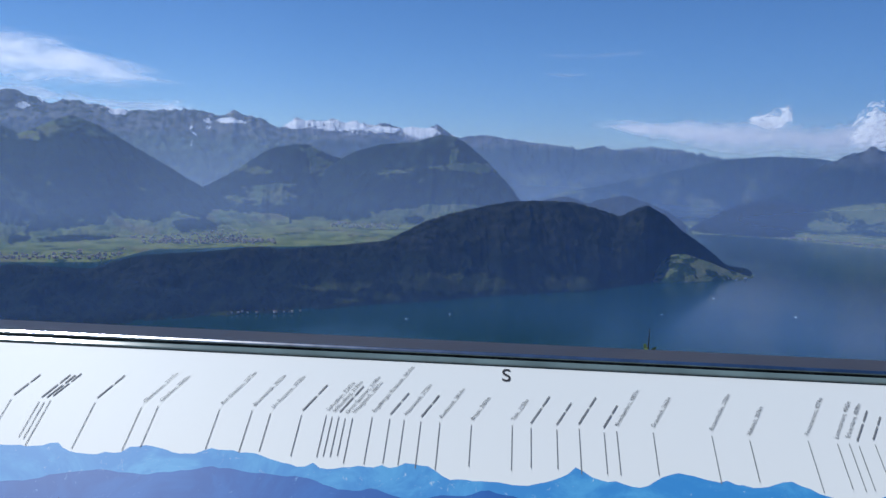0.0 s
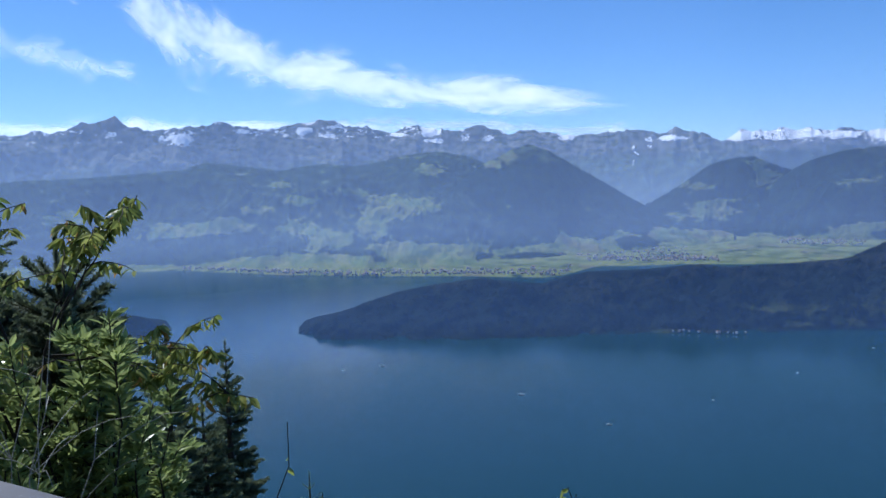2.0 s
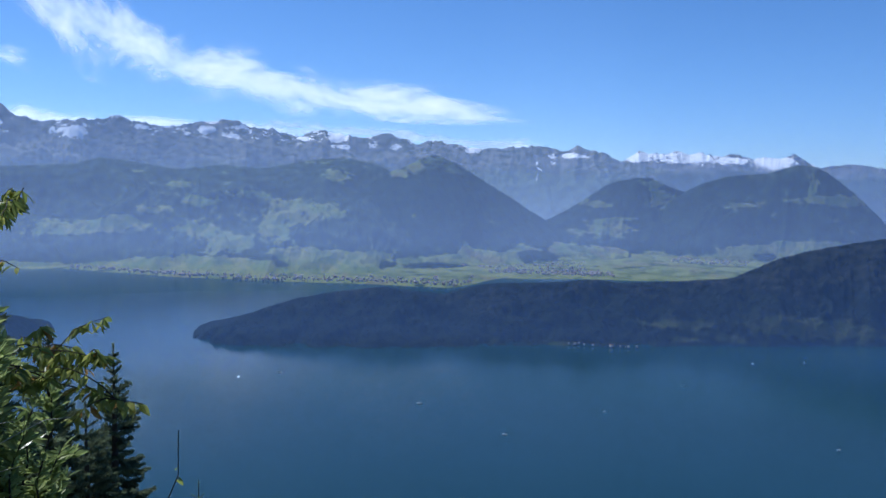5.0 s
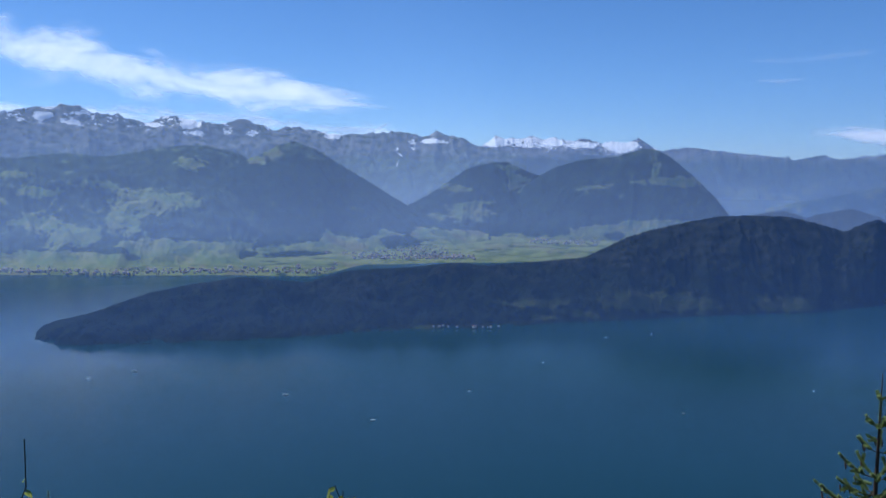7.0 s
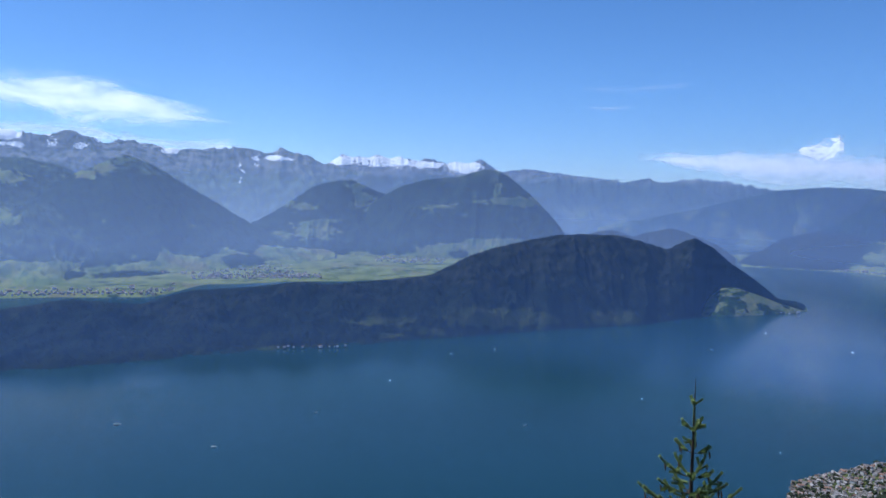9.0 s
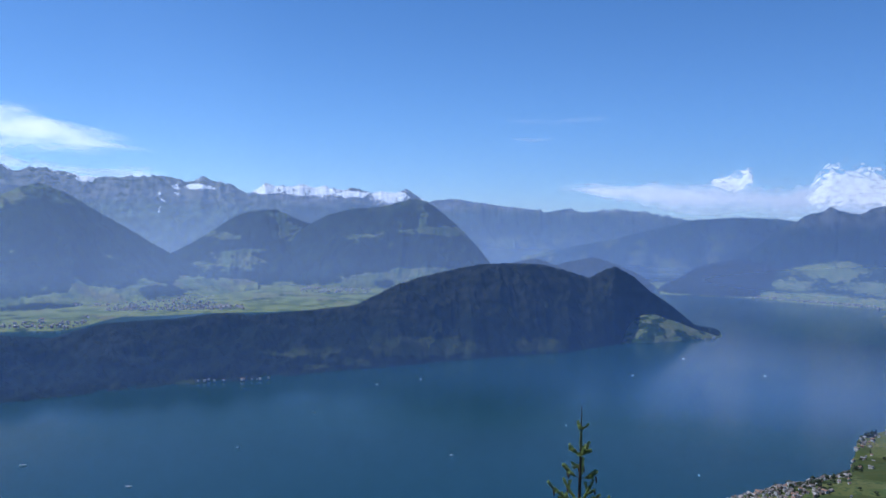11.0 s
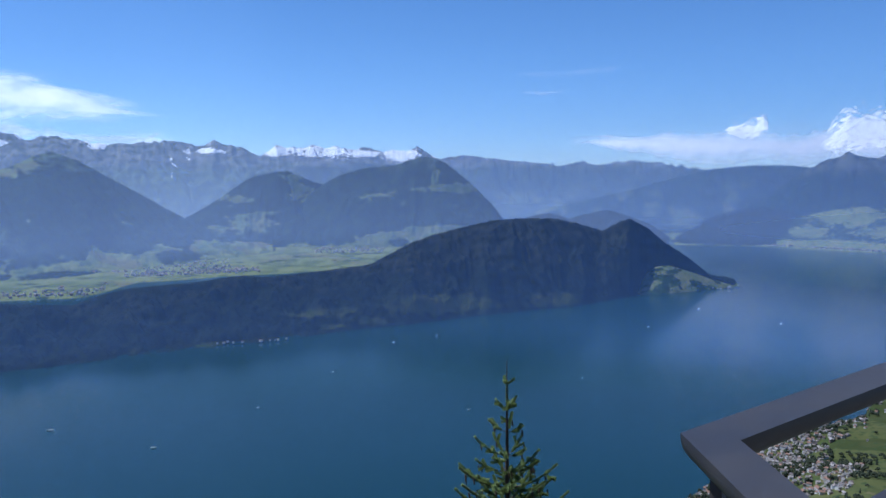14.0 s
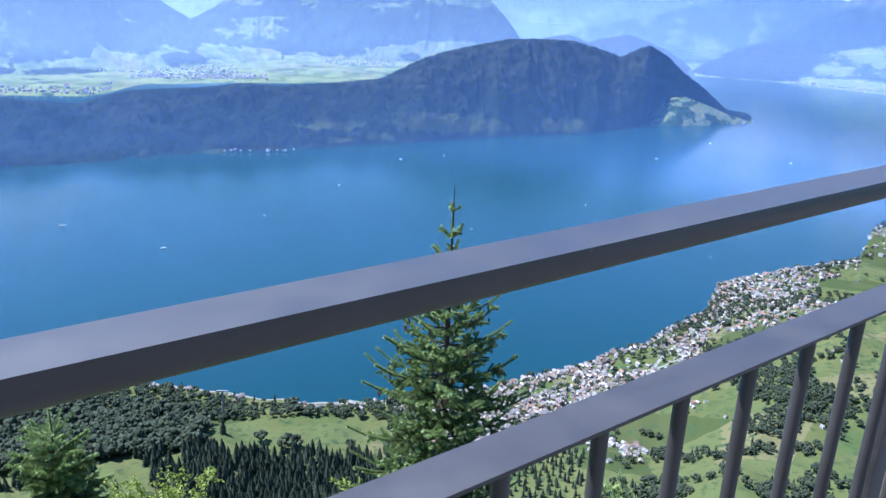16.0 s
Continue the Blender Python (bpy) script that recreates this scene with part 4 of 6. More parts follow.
def joined(name, label, category, items, material):
    """Many copies of small meshes joined into one sheet of woodland or roofs: items are (mesh, point, scale, turn)."""
    vs, fs, base = [], [], 0
    cache = {}
    for me, p, s, turn in items:
        if me.name not in cache:
            co = np.empty(len(me.vertices) * 3, np.float32)
            me.vertices.foreach_get("co", co)
            cache[me.name] = (co.reshape(-1, 3), [tuple(q.vertices) for q in me.polygons])
        co, faces = cache[me.name]
        c, sn = math.cos(turn), math.sin(turn)
        rot = np.stack([co[:, 0] * c - co[:, 1] * sn, co[:, 0] * sn + co[:, 1] * c, co[:, 2]], -1) * s + np.array(p)
        vs.append(rot)
        fs += [tuple(base + i for i in f) for f in faces]
        base += len(co)
    me = soup(name, np.concatenate(vs).tolist(), fs, material)
    return tagged(new(name, me), label, category, kind="stuff")


def tree_thing(shape, p, s, turn, name, label, group):
    t = thing(name, p, label, "tree", group, turn=math.degrees(turn))
    t.scale = (s, s, s)
    mesh_part("crown", shape[0], t)
    mesh_part("trunk", shape[1], t)
    return t


def scatter(az_lo, az_hi, az_step, r_lo, r_step, margin, seed):
    """Points strewn over the plain between the slope and the shore: azimuth, distance, distance to the shore, height."""
    g = np.random.default_rng(seed)
    a, q = np.meshgrid(np.arange(az_lo, az_hi, az_step), np.arange(r_lo, 1230, r_step))
    a, q = a.ravel() + g.uniform(-0.55, 0.55, a.size) * az_step, q.ravel() + g.uniform(-0.5, 0.5, a.size) * r_step
    keep = q < along(SHORE_NEAR, a) - margin
    a, q = a[keep], q[keep]
    return a, q, along(SHORE_NEAR, a) - q, ground_height(a, q), g


def patches(a, q, size, seed):
    return fbm(-np.sin(np.radians(a)) * q / size, np.cos(np.radians(a)) * q / size, 3, seed)


# woods: dense above the shore and on the slope, open on the meadow mound, in clumps and hedges on the village plain
ta, tr, shore_gap, tz, g = scatter(-44, 40, 0.5, 320.0, 4.0, 4.0, 12)
v = patches(ta, tr, 55.0, 77)
lines = np.abs(patches(ta, tr, 90.0, 45) - 0.5) < 0.012
density = np.where(v > np.where((tr < 600) & (ta < -8), 0.63, 0.585), 0.95, 0.012) + np.where(lines, 0.7, 0) + np.where(shore_gap < 130, 0.22, 0)
density = np.where((tr < 372) & (ta > -14), 0.85, density)
density = np.where((ta < -29) & (tr > 900), 0.035, density)
density = np.where(ta < -31, density * 0.4, density)
# the woods of the peninsula: azimuth, distance, half width in degrees, half depth in metres
PENINSULA_WOODS = ((-34.2, 1120, 1.7, 50), (-33.8, 1020, 1.0, 25), (-32.9, 968, 0.75, 22), (-35.3, 912, 1.5, 10), (-37.4, 1035, 1.5, 35), (-37.6, 1130, 2.0, 40), (-30.9, 1105, 0.8, 22), (-36.0, 1070, 1.0, 40), (-39.5, 1000, 1.2, 60))
density = np.where(ta > 2, np.where(tr < 384, np.where(ta < 19, 0.95, np.where(v > 0.55, 0.7, 0.02)), np.where(shore_gap > 12, 0.85, 0.3)), density)
density = np.where((ta > 2.5) & (ta < 17) & (tr > 384) & (tr < 428), 0.015, density)
chosen = np.nonzero(g.uniform(0, 1, len(ta)) < density * np.where(tr > 500, 0.8, 1.0))[0]
firs, rounds, near_trees = [], [], []
for i in chosen:
    a, q = float(ta[i]), float(tr[i])
    conifer = bool((q < 384 and a > -14) or g.uniform() < 0.22)
    item = ((fir_shapes if conifer else round_shapes)[g.integers(3)], Vector((*xy(a, q), float(tz[i]))), g.uniform(0.7, 1.2) * (0.55 if a > 0 and shore_gap[i] < 55 else 1.0) * ((1.15 if conifer else g.uniform(1.1, 2.2)) if a > 0 else 0.62 if conifer else 0.85), g.uniform(0, 6.28), conifer)
    (near_trees if q < 398 and len(near_trees) < 240 and -16 < a < 24 else firs if conifer else rounds).append(item)
for wa, wr, da, dr in PENINSULA_WOODS:
    for _ in range(int(math.radians(da) * wr * dr * math.pi / 9.0)):
        an, q = g.uniform(0, 6.283), math.sqrt(g.uniform(0, 1)) * g.uniform(0.85, 1.1)
        a, r = wa + da * q * math.cos(an), wr + dr * q * math.sin(an)
        if r < float(along(SHORE_NEAR, a)) - 3:
            spruce = bool(g.uniform() < 0.4)
            (firs if spruce else rounds).append(((fir_shapes if spruce else round_shapes)[g.integers(3)], place(a, r), g.uniform(0.6, 1.0), g.uniform(0, 6.28), spruce))
for shape, p, s, turn, conifer in near_trees:
    if conifer:
        tree_thing(shape, p, s, turn, "fir_tree", "dark green fir on the slope below", "firs on the slope")
    else:
        tree_thing(shape, p, s, turn, "broadleaf_tree", "round green broadleaf tree on the slope below", "broadleaf trees on the slope")
joined("fir_wood", "dark fir woods on the slope below", "woods", [(s[0], p, k, t) for s, p, k, t, _ in firs], m_fir_far)
joined("broadleaf_wood", "green broadleaf woods round the village", "woods", [(s[0], p, k, t) for s, p, k, t, _ in rounds], m_leaf_far)


def house_meshes(w, d, h, roof):
    """A gabled house: plastered walls with window recesses, and a roof of two slabs that overhang."""
    bm = bmesh.new()
    pts = [(-w / 2, 0), (w / 2, 0), (w / 2, h), (0, h + roof), (-w / 2, h)]
    fr, bk = [bm.verts.new((x, -d / 2, z - 0.8 if z == 0 else z)) for x, z in pts], [bm.verts.new((x, d / 2, z - 0.8 if z == 0 else z)) for x, z in pts]
    bm.faces.new(fr)
    bm.faces.new(bk[::-1])
    for i in range(5):
        bm.faces.new((fr[i], bk[i], bk[(i + 1) % 5], fr[(i + 1) % 5]))
    bmesh.ops.recalc_face_normals(bm, faces=bm.faces)
    wall = as_mesh("wall", bm, m_wall)
    bm = bmesh.new()
    t, o = 0.14, 0.3
    for s in (-1, 1):
        slope = math.atan2(roof, w / 2)
        ln = math.hypot(roof, w / 2) + o
        mx = Matrix.Translation((0, 0, h + roof + 0.08)) @ Matrix.Rotation(s * slope, 4, "Y") @ Matrix.Translation((s * ln / 2, 0, 0))
        box(bm, (ln, d + 2 * o, t), m=mx)
    box(bm, (0.3, 0.3, 0.7), (w * 0.2, d * 0.15, h + roof * 0.8 + 0.2))
    return wall, as_mesh("roof", bm, m_roof)


house_kinds = [house_meshes(2.6, 3.2, 1.7, 0.9), house_meshes(3.2, 3.6, 2.2, 1.1), house_meshes(2.2, 2.6, 1.4, 0.8), house_meshes(3.6, 6.0, 2.9, 1.0)]


ha, hr, gap, hz, g = scatter(-43, 24, 0.3, 345.0, 3.9, 5.0, 31)
v = patches(ha, hr, 40.0, 31)
density = np.where(gap < 26, 0.8, np.where(gap < 135, np.where(v > 0.43, 0.85, 0.2), np.where((v > 0.56) & (gap < 330), 0.5, 0.003)))
density = np.where(ha < -30.2, np.where(hr > 930, np.where((gap < 40) & (ha > -33), 0.45, np.where(gap < 60, 0.1, 0.004)), 0.008), density)
density = np.where(ha > 2, np.where((gap < 14) & (hr > 430), 0.3, 0.0), density)
density = np.where((ha > -31.6) & (ha < -30.2) & (hr > 930), np.where(gap < 60, 0.55, 0.1), density)
spots = []
for i in np.nonzero(g.uniform(0, 1, len(ha)) < density)[0]:
    spots.append((float(ha[i]), float(hr[i]), int(g.integers(3)) if g.uniform() > 0.1 else 3, g.uniform(0, 360), g.uniform(0.55, 0.92), float(hz[i])))
spots.sort(key=lambda s: s[1])
for az, r, k, turn, s, z in spots[:260]:
    p = (*xy(az, r), z)
    h = thing("house", p, "small gabled village house with pale walls", "house", "village houses", turn=turn)
    h.scale = (s, s, s)
    mesh_part("wall", house_kinds[k][0], h)
    mesh_part("roof", house_kinds[k][1], h)
rest = [(k, (*xy(az, r), z), s, radians(turn)) for az, r, k, turn, s, z in spots[260:]]
if rest:
    joined("village_walls", "pale walls of the village houses on the far shore plain", "houses", [(house_kinds[k][0], p, s, t) for k, p, s, t in rest], m_wall)
    joined("village_roofs", "dark and reddish roofs of the village on the shore plain", "houses", [(house_kinds[k][1], p, s, t) for k, p, s, t in rest], m_roof)
# towns on the opposite shores
far_houses = []
for lo, hi, r0, deep, count in ((22, 50, 2000, 45, 420), (14, 24, 2350, 220, 160), (12, 21, 2230, 60, 260), (3, 8, 2700, 120, 120), (-22.5, -31.5, 3010, 90, 320), (-32, -40, 2240, 50, 60), (10, 16.6, 1262, 6, 16), (-18, -21.5, 1850, 40, 14)):
    for _ in range(count):
        az = rng.uniform(min(lo, hi), max(lo, hi))
        r = (float(along(SHORE_FAR, az)) + 8 if r0 in (2000, 3010) else r0) + abs(rng.normal()) * deep
        far_houses.append((int(rng.integers(4)), Vector((*xy(az, r), max(LAKE + 1.5, place(az, r).z) + 1.0)), rng.uniform(0.8, 1.5) * (0.6 if r < 1900 else 1.0), rng.uniform(0, 6.28)))
joined("shore_town", "pale houses of the towns on the opposite shores", "town", [(house_kinds[k][0], p, s, t) for k, p, s, t in far_houses], m_wall)
joined("shore_town_roofs", "roofs of the towns on the opposite shores", "town", [(house_kinds[k][1], p, s, t) for k, p, s, t in far_houses], m_roof)


# roads
m_road = plain("pale_road", (0.19, 0.185, 0.17), 0.9, grain=2.0)


def road(points, width, label):
    """A road draped over the ground through (azimuth, distance) points."""
    ts = np.linspace(0, len(points) - 1, 60)
    line = [place(float(np.interp(t, range(len(points)), [p[0] for p in points])), float(np.interp(t, range(len(points)), [p[1] for p in points]))) for t in ts]
    rows = []
    for i, p in enumerate(line):
        d = (line[min(i + 1, 59)] - line[max(i - 1, 0)])
        side = Vector((-d.y, d.x, 0)).normalized() * width / 2
        rows.append([tuple(p - side + Vector((0, 0, 0.35))), tuple(p + side + Vector((0, 0, 0.35)))])
    return tagged(new("road", grid_mesh("road", np.array(rows), m_road)), label, "road", kind="structure")


road([(-17, 420), (-18.5, 470), (-18, 520), (-20, 580), (-23, 640), (-26, 720), (-27, 790)], 2.4, "pale road winding through the village")
road([(-12, 470), (-18, 520), (-24, 560), (-30, 640)], 1.8, "pale lane between the meadows")
road([(32, 400), (26, 392), (23, 400), (28, 425)], 1.6, "pale lane on the hillside meadow")
road([(-5, 474), (4.7, 447), (12, 460), (20, 495)], 1.6, "pale shore road along the lake")

# cableway mast
mast_at = place(15.7, 436)
mast = thing("cableway_mast", mast_at, "grey steel cableway mast above the trees", "mast")
m_steel = plain("galvanised_steel", (0.28, 0.29, 0.3), 0.5, 0.6)
bm = bmesh.new()
rod(bm, (0, 0, -1), (0, 0, 18), 0.95, 0.75, 8)
part("pole", bm, m_steel, mast)
bm = bmesh.new()
box(bm, (7.5, 1.0, 0.8), (0, 0, 18.0))
part("crossarm", bm, m_steel, mast)
for sx in (-3.0, 3.0):
    bm = bmesh.new()
    box(bm, (0.8, 2.6, 0.6), (sx, 0, 17.5))
    part("sheave_bar", bm, m_steel, mast)
# poplars on the shore
for i in range(5):
    p = place(1.7 + i * 0.24, 447)
    t = tree_thing(fir_shapes[i % 3], p, 1.1, i, "poplar_tree", "tall dark poplar on the lake shore", "poplars on the shore")
    t.scale = (0.55, 0.55, 1.2)

# boats
m_boat = plain("white_boat", (0.8, 0.8, 0.8), 0.4)


def boat(at, heading, size=1.0, sail=False):
    """A white boat on the lake, with a cabin or a sail."""
    b = thing("sailing_boat" if sail else "motor_boat", at, "small white sailing boat on the lake" if sail else "small white motor boat on the lake", "boat", "boats on the lake", turn=heading)
    b.scale = (size * 0.62,) * 3
    bm = bmesh.new()
    ring = [(-3.6, -0.6), (1, -0.7), (3.8, 0), (1, 0.7), (-3.6, 0.6)]
    lo, hi = [bm.verts.new((x * 0.85, y * 0.6, -0.2)) for x, y in ring], [bm.verts.new((x, y, 0.7)) for x, y in ring]
    bm.faces.new(hi)
    bm.faces.new(lo[::-1])
    for i in range(5):
        bm.faces.new((lo[i], lo[(i + 1) % 5], hi[(i + 1) % 5], hi[i]))
    part("hull", bm, m_boat, b)
    bm = bmesh.new()
    if sail:
        rod(bm, (0, 0, 0.6), (0, 0, 8), 0.08, 0.04, 6)
        part("boat_mast", bm, m_boat, b)
        bm = bmesh.new()
        v = [bm.verts.new(c) for c in ((0, 0.02, 1.2), (-2.6, 0.3, 1.2), (0, 0.02, 7.6), (0.05, -0.06, 1.2), (-2.6, 0.2, 1.2), (0.05, -0.06, 7.6))]
        for f in ((0, 1, 2), (5, 4, 3), (0, 2, 5, 3), (1, 4, 5, 2), (0, 3, 4, 1)):
            bm.faces.new([v[i] for i in f])
        part("sail", bm, m_boat, b)
    else:
        box(bm, (2.4, 0.8, 0.6), (-0.6, 0, 0.95), bevel=0.12)
        part("cabin", bm, m_boat, b)
    return b


for az, el, heading, size, sail in [(25.92, -16.0, 20, 1.6, False), (19.52, -17.99, 15, 1.3, False), (36.2, -13.72, 30, 1.2, False), (39.09, -13.89, 70, 0.8, False), (12.29, -15.98, 10, 0.8, False), (-3.2, -16.7, 20, 0.9, False),
                                    (-11.53, -14.33, 60, 0.7, False), (2.39, -11.84, 0, 1.0, False), (-19.54, -9.18, 40, 1.6, False), (-0.83, -11.46, 30, 1.0, True), (-16.12, -10.58, 10, 1.2, False), (-24.86, -9.93, 15, 1.2, False),
                                    (6.87, -13.8, 50, 0.8, False), (-20.83, -16.87, 80, 0.7, False)]:
    r = LAKE / math.tan(radians(el))
    boat((*xy(az, r), LAKE + 0.1), heading, size, sail)

# ---- terrace ----
m_deck = plain("concrete_deck", (0.13, 0.125, 0.12), 0.9, grain=8.0, bump=0.003)
DECK = -1.55
bm = bmesh.new()
box(bm, (16.0, 6.0, 0.3), (-1.0, -2.45, DECK - 0.15), bevel=0.01)
tagged(new("terrace_floor", as_mesh("terrace_floor", bm, m_deck)), "grey concrete floor of the viewing terrace", "floor", kind="structure")
bm = bmesh.new()
pts = [(2.8, 0.56), (2.8, 1.3), (6.8, 4.3), (6.8, 0.56)]
lo, hi = [bm.verts.new((x, y, DECK - 0.3)) for x, y in pts], [bm.verts.new((x, y, DECK)) for x, y in pts]
bm.faces.new(lo)
bm.faces.new(hi[::-1])
for i in range(4):
    bm.faces.new((lo[i], hi[i], hi[(i + 1) % 4], lo[(i + 1) % 4]))
bmesh.ops.recalc_face_normals(bm, faces=bm.faces)
tagged(new("terrace_bay_floor", as_mesh("terrace_bay_floor", bm, m_deck)), "grey concrete floor of the terrace bay", "floor", kind="structure")


def rail_paint():
    n = Nodes("anthracite_paint")
    co = n.position()
    a, b = n.noise(220, 3, 0.6, co), n.noise(9, 4, 0.6, co)
    c = n.mix(n.ramp(b, 0.3, 0.7), (0.036, 0.031, 0.031), (0.050, 0.044, 0.044))
    c = n.mix(n.ramp(n.noise(45, 5, 0.7, co), 0.66, 0.74), c, (0.10, 0.10, 0.10))
    n.bump(a, 0.25, 0.0006)
    return n.finish(c, n.ramp(b, 0.2, 0.8, 0.42, 0.54), 0.0, 0.8)


m_rail = rail_paint()
TOP = -0.40                      # height of the handrail
FRONT_Y, SIDE_X, CORNER = 0.482, 2.818, Vector((2.818, 1.262, 0))
BAY = Vector((0.8, 0.6, 0))


def bar(bm, a, b, width, height, top, bevel=0.004, ends=0.0):
    """A flat bar along the plan from a to b, its upper face at the height top."""
    a, b = Vector((a[0], a[1], 0)), Vector((b[0], b[1], 0))
    d = b - a
    m = Matrix.Translation((a + b) / 2 + Vector((0, 0, top - height / 2))) @ Matrix.Rotation(math.atan2(d.y, d.x), 4, "Z")
    return box(bm, (d.length + ends, width, height), m=m, bevel=bevel)


def mitred_rail(points, width, height, top, lip=0.0, out=0.0):
    """A rail of rectangular section that turns corners with mitres."""
    bm = bmesh.new()
    p = [Vector((x, y, 0)) for x, y in points]
    rings = []
    for i, q in enumerate(p):
        d0 = (q - p[i - 1]).normalized() if i else (p[1] - q).normalized()
        d1 = (p[i + 1] - q).normalized() if i < len(p) - 1 else d0
        t = (d0 + d1).normalized()
        n = Vector((-t.y, t.x, 0)) / max(0.3, t.dot(d1))
        c = 0.0018
        w = width / 2
        if lip:                          # a flat plate over a hollow bar with a rounded underside
            sec = [(-w * math.cos(a), -lip - (height - lip) * math.sin(a)) for a in np.linspace(0, math.pi, 15)] + [(w, 0.0), (-w, 0.0)]
        else:
            sec = [(-w, -height + c), (-w + c, -height), (w - c, -height), (w, -height + c), (w, -c), (w - c, 0), (-w + c, 0), (-w, -c)]
        rings.append([bm.verts.new(q + n * (s + out) + Vector((0, 0, top + z))) for s, z in sec])
    for r0, r1 in zip(rings, rings[1:]):
        count = len(r0)
        for j in range(count):
            bm.faces.new((r0[j], r0[(j + 1) % count], r1[(j + 1) % count], r1[j]))
    bm.faces.new(rings[0])
    bm.faces.new(rings[-1][::-1])
    bmesh.ops.recalc_face_normals(bm, faces=bm.faces)
    return bm


bay_end = CORNER + BAY * 4.6
fence = thing("terrace_railing", (SIDE_X, 0.56, DECK), "dark grey painted steel railing round the terrace", "railing")
fm = fence.matrix_basis.inverted()


def rail_part(name, bm, label=""):
    bmesh.ops.transform(bm, matrix=fm, verts=bm.verts)
    for e in bm.edges:
        e.smooth = len(e.link_faces) == 2 and e.calc_face_angle() < 0.6
    return part(name, bm, m_rail, fence, label, True)


FRONT = [(-5.5, 0.32), (-0.86, 0.547), (0.95, 0.406), (2.772, 0.56)]        # the front of the terrace bends a little
rail_part("handrail", mitred_rail(FRONT, 0.060, 0.046, TOP, 0.005), "flat handrail of dark grey painted steel")
rail_part("handrail", mitred_rail([(SIDE_X, 0.532), (CORNER.x, CORNER.y), (bay_end.x, bay_end.y)], 0.079, 0.050, TOP, 0.006, 0.0045), "broad flat handrail of dark grey painted steel")
LOW = TOP - 0.288
rail_part("lower_rail", mitred_rail(FRONT[:3] + [(SIDE_X, 0.56), (CORNER.x, CORNER.y), (bay_end.x, bay_end.y)], 0.080, 0.018, LOW, 0.005, 0.004))
rail_part("bottom_rail", mitred_rail(FRONT[:3] + [(SIDE_X, 0.56), (CORNER.x, CORNER.y), (bay_end.x, bay_end.y)], 0.05, 0.014, DECK + 0.1))


def post(x, y, turn):
    bm = bmesh.new()
    box(bm, (0.075, 0.02, TOP - 0.048 - DECK), m=Matrix.Translation((x, y, (TOP - 0.048 + DECK) / 2)) @ Matrix.Rotation(turn, 4, "Z"), bevel=0.003)
    rail_part("post", bm)


def picket(x, y):
    bm = bmesh.new()
    rod(bm, (x, y, DECK + 0.09), (x, y, LOW - 0.012), 0.0135, sides=12)
    rail_part("baluster", bm)


lean = math.atan2(0.6, 0.8)
for k in np.arange(0.10, 4.5, 0.2):
    q = CORNER + BAY * float(k)
    picket(q.x, q.y)
for k in (0.03, 2.19, 4.4):
    q = CORNER + BAY * k
    post(q.x, q.y, lean if k > 0.1 else 0.9)
for y in np.arange(0.66, 1.2, 0.2):
    picket(SIDE_X, float(y))
for x in np.arange(-5.3, 2.7, 0.2):
    picket(float(x), float(np.interp(x, [p[0] for p in FRONT], [p[1] for p in FRONT])))
for x in (-5.45, -4.0, -2.7, 1.3, 2.74):
    post(x, float(np.interp(x, [p[0] for p in FRONT], [p[1] for p in FRONT])), -0.08)
bm = bmesh.new()
bmesh.ops.create_uvsphere(bm, u_segments=10, v_segments=6, radius=0.009, matrix=Matrix.Translation(CORNER + BAY * 2.19 + Vector((0.006, -0.016, -0.78))))
part_bolt = part("bolt", bm, plain("steel_bolt", (0.6, 0.6, 0.62), 0.3, 0.9), fence, "bright steel bolt")
part_bolt.matrix_parent_inverse = fm

# ---- panorama panel on the railing ----
PW, PD, PTILT = 1.66, 0.30, 0.70       # width, depth and fall towards the viewer
panel = thing("panorama_panel", (0.0, 0.447, TOP + 0.006), "printed mountain panorama board under glass, fixed to the railing", "information board", turn=-4.5)
tilt = Matrix.Rotation(math.atan(PTILT), 4, "X")


def sheet_pt(x, y, lift=0.0):
    """A point on the board: x along it, y back from its far edge, both in metres."""
    return tilt @ Vector((x, -y, lift))


m_frame = plain("brushed_steel", (0.55, 0.55, 0.56), 0.22, 1.0, grain=80)
m_board = plain("board_edge", (0.05, 0.05, 0.055), 0.4)


def sky_print():
    n = Nodes("printed_sky")
    co = n.add("ShaderNodeTexCoord").outputs["Object"]
    g = n.ramp(n.axis(co, 1), -0.2, 0.0)
    return n.finish(n.mix(g, (0.9, 0.9, 0.86), (0.84, 0.87, 0.86)), 0.5, 0.0, 0.4)


def peak_print(name, a, b, c):
    n = Nodes(name)
    co = n.add("ShaderNodeTexCoord").outputs["Object"]
    f = n.noise(28, 7, 0.65, co, 0.8)
    col = n.mix(n.ramp(f, 0.35, 0.6), a, b)
    return n.finish(n.mix(n.ramp(n.noise(150, 7, 0.75, co, 1.2), 0.6, 0.72), col, c), 0.5, 0.0, 0.4)


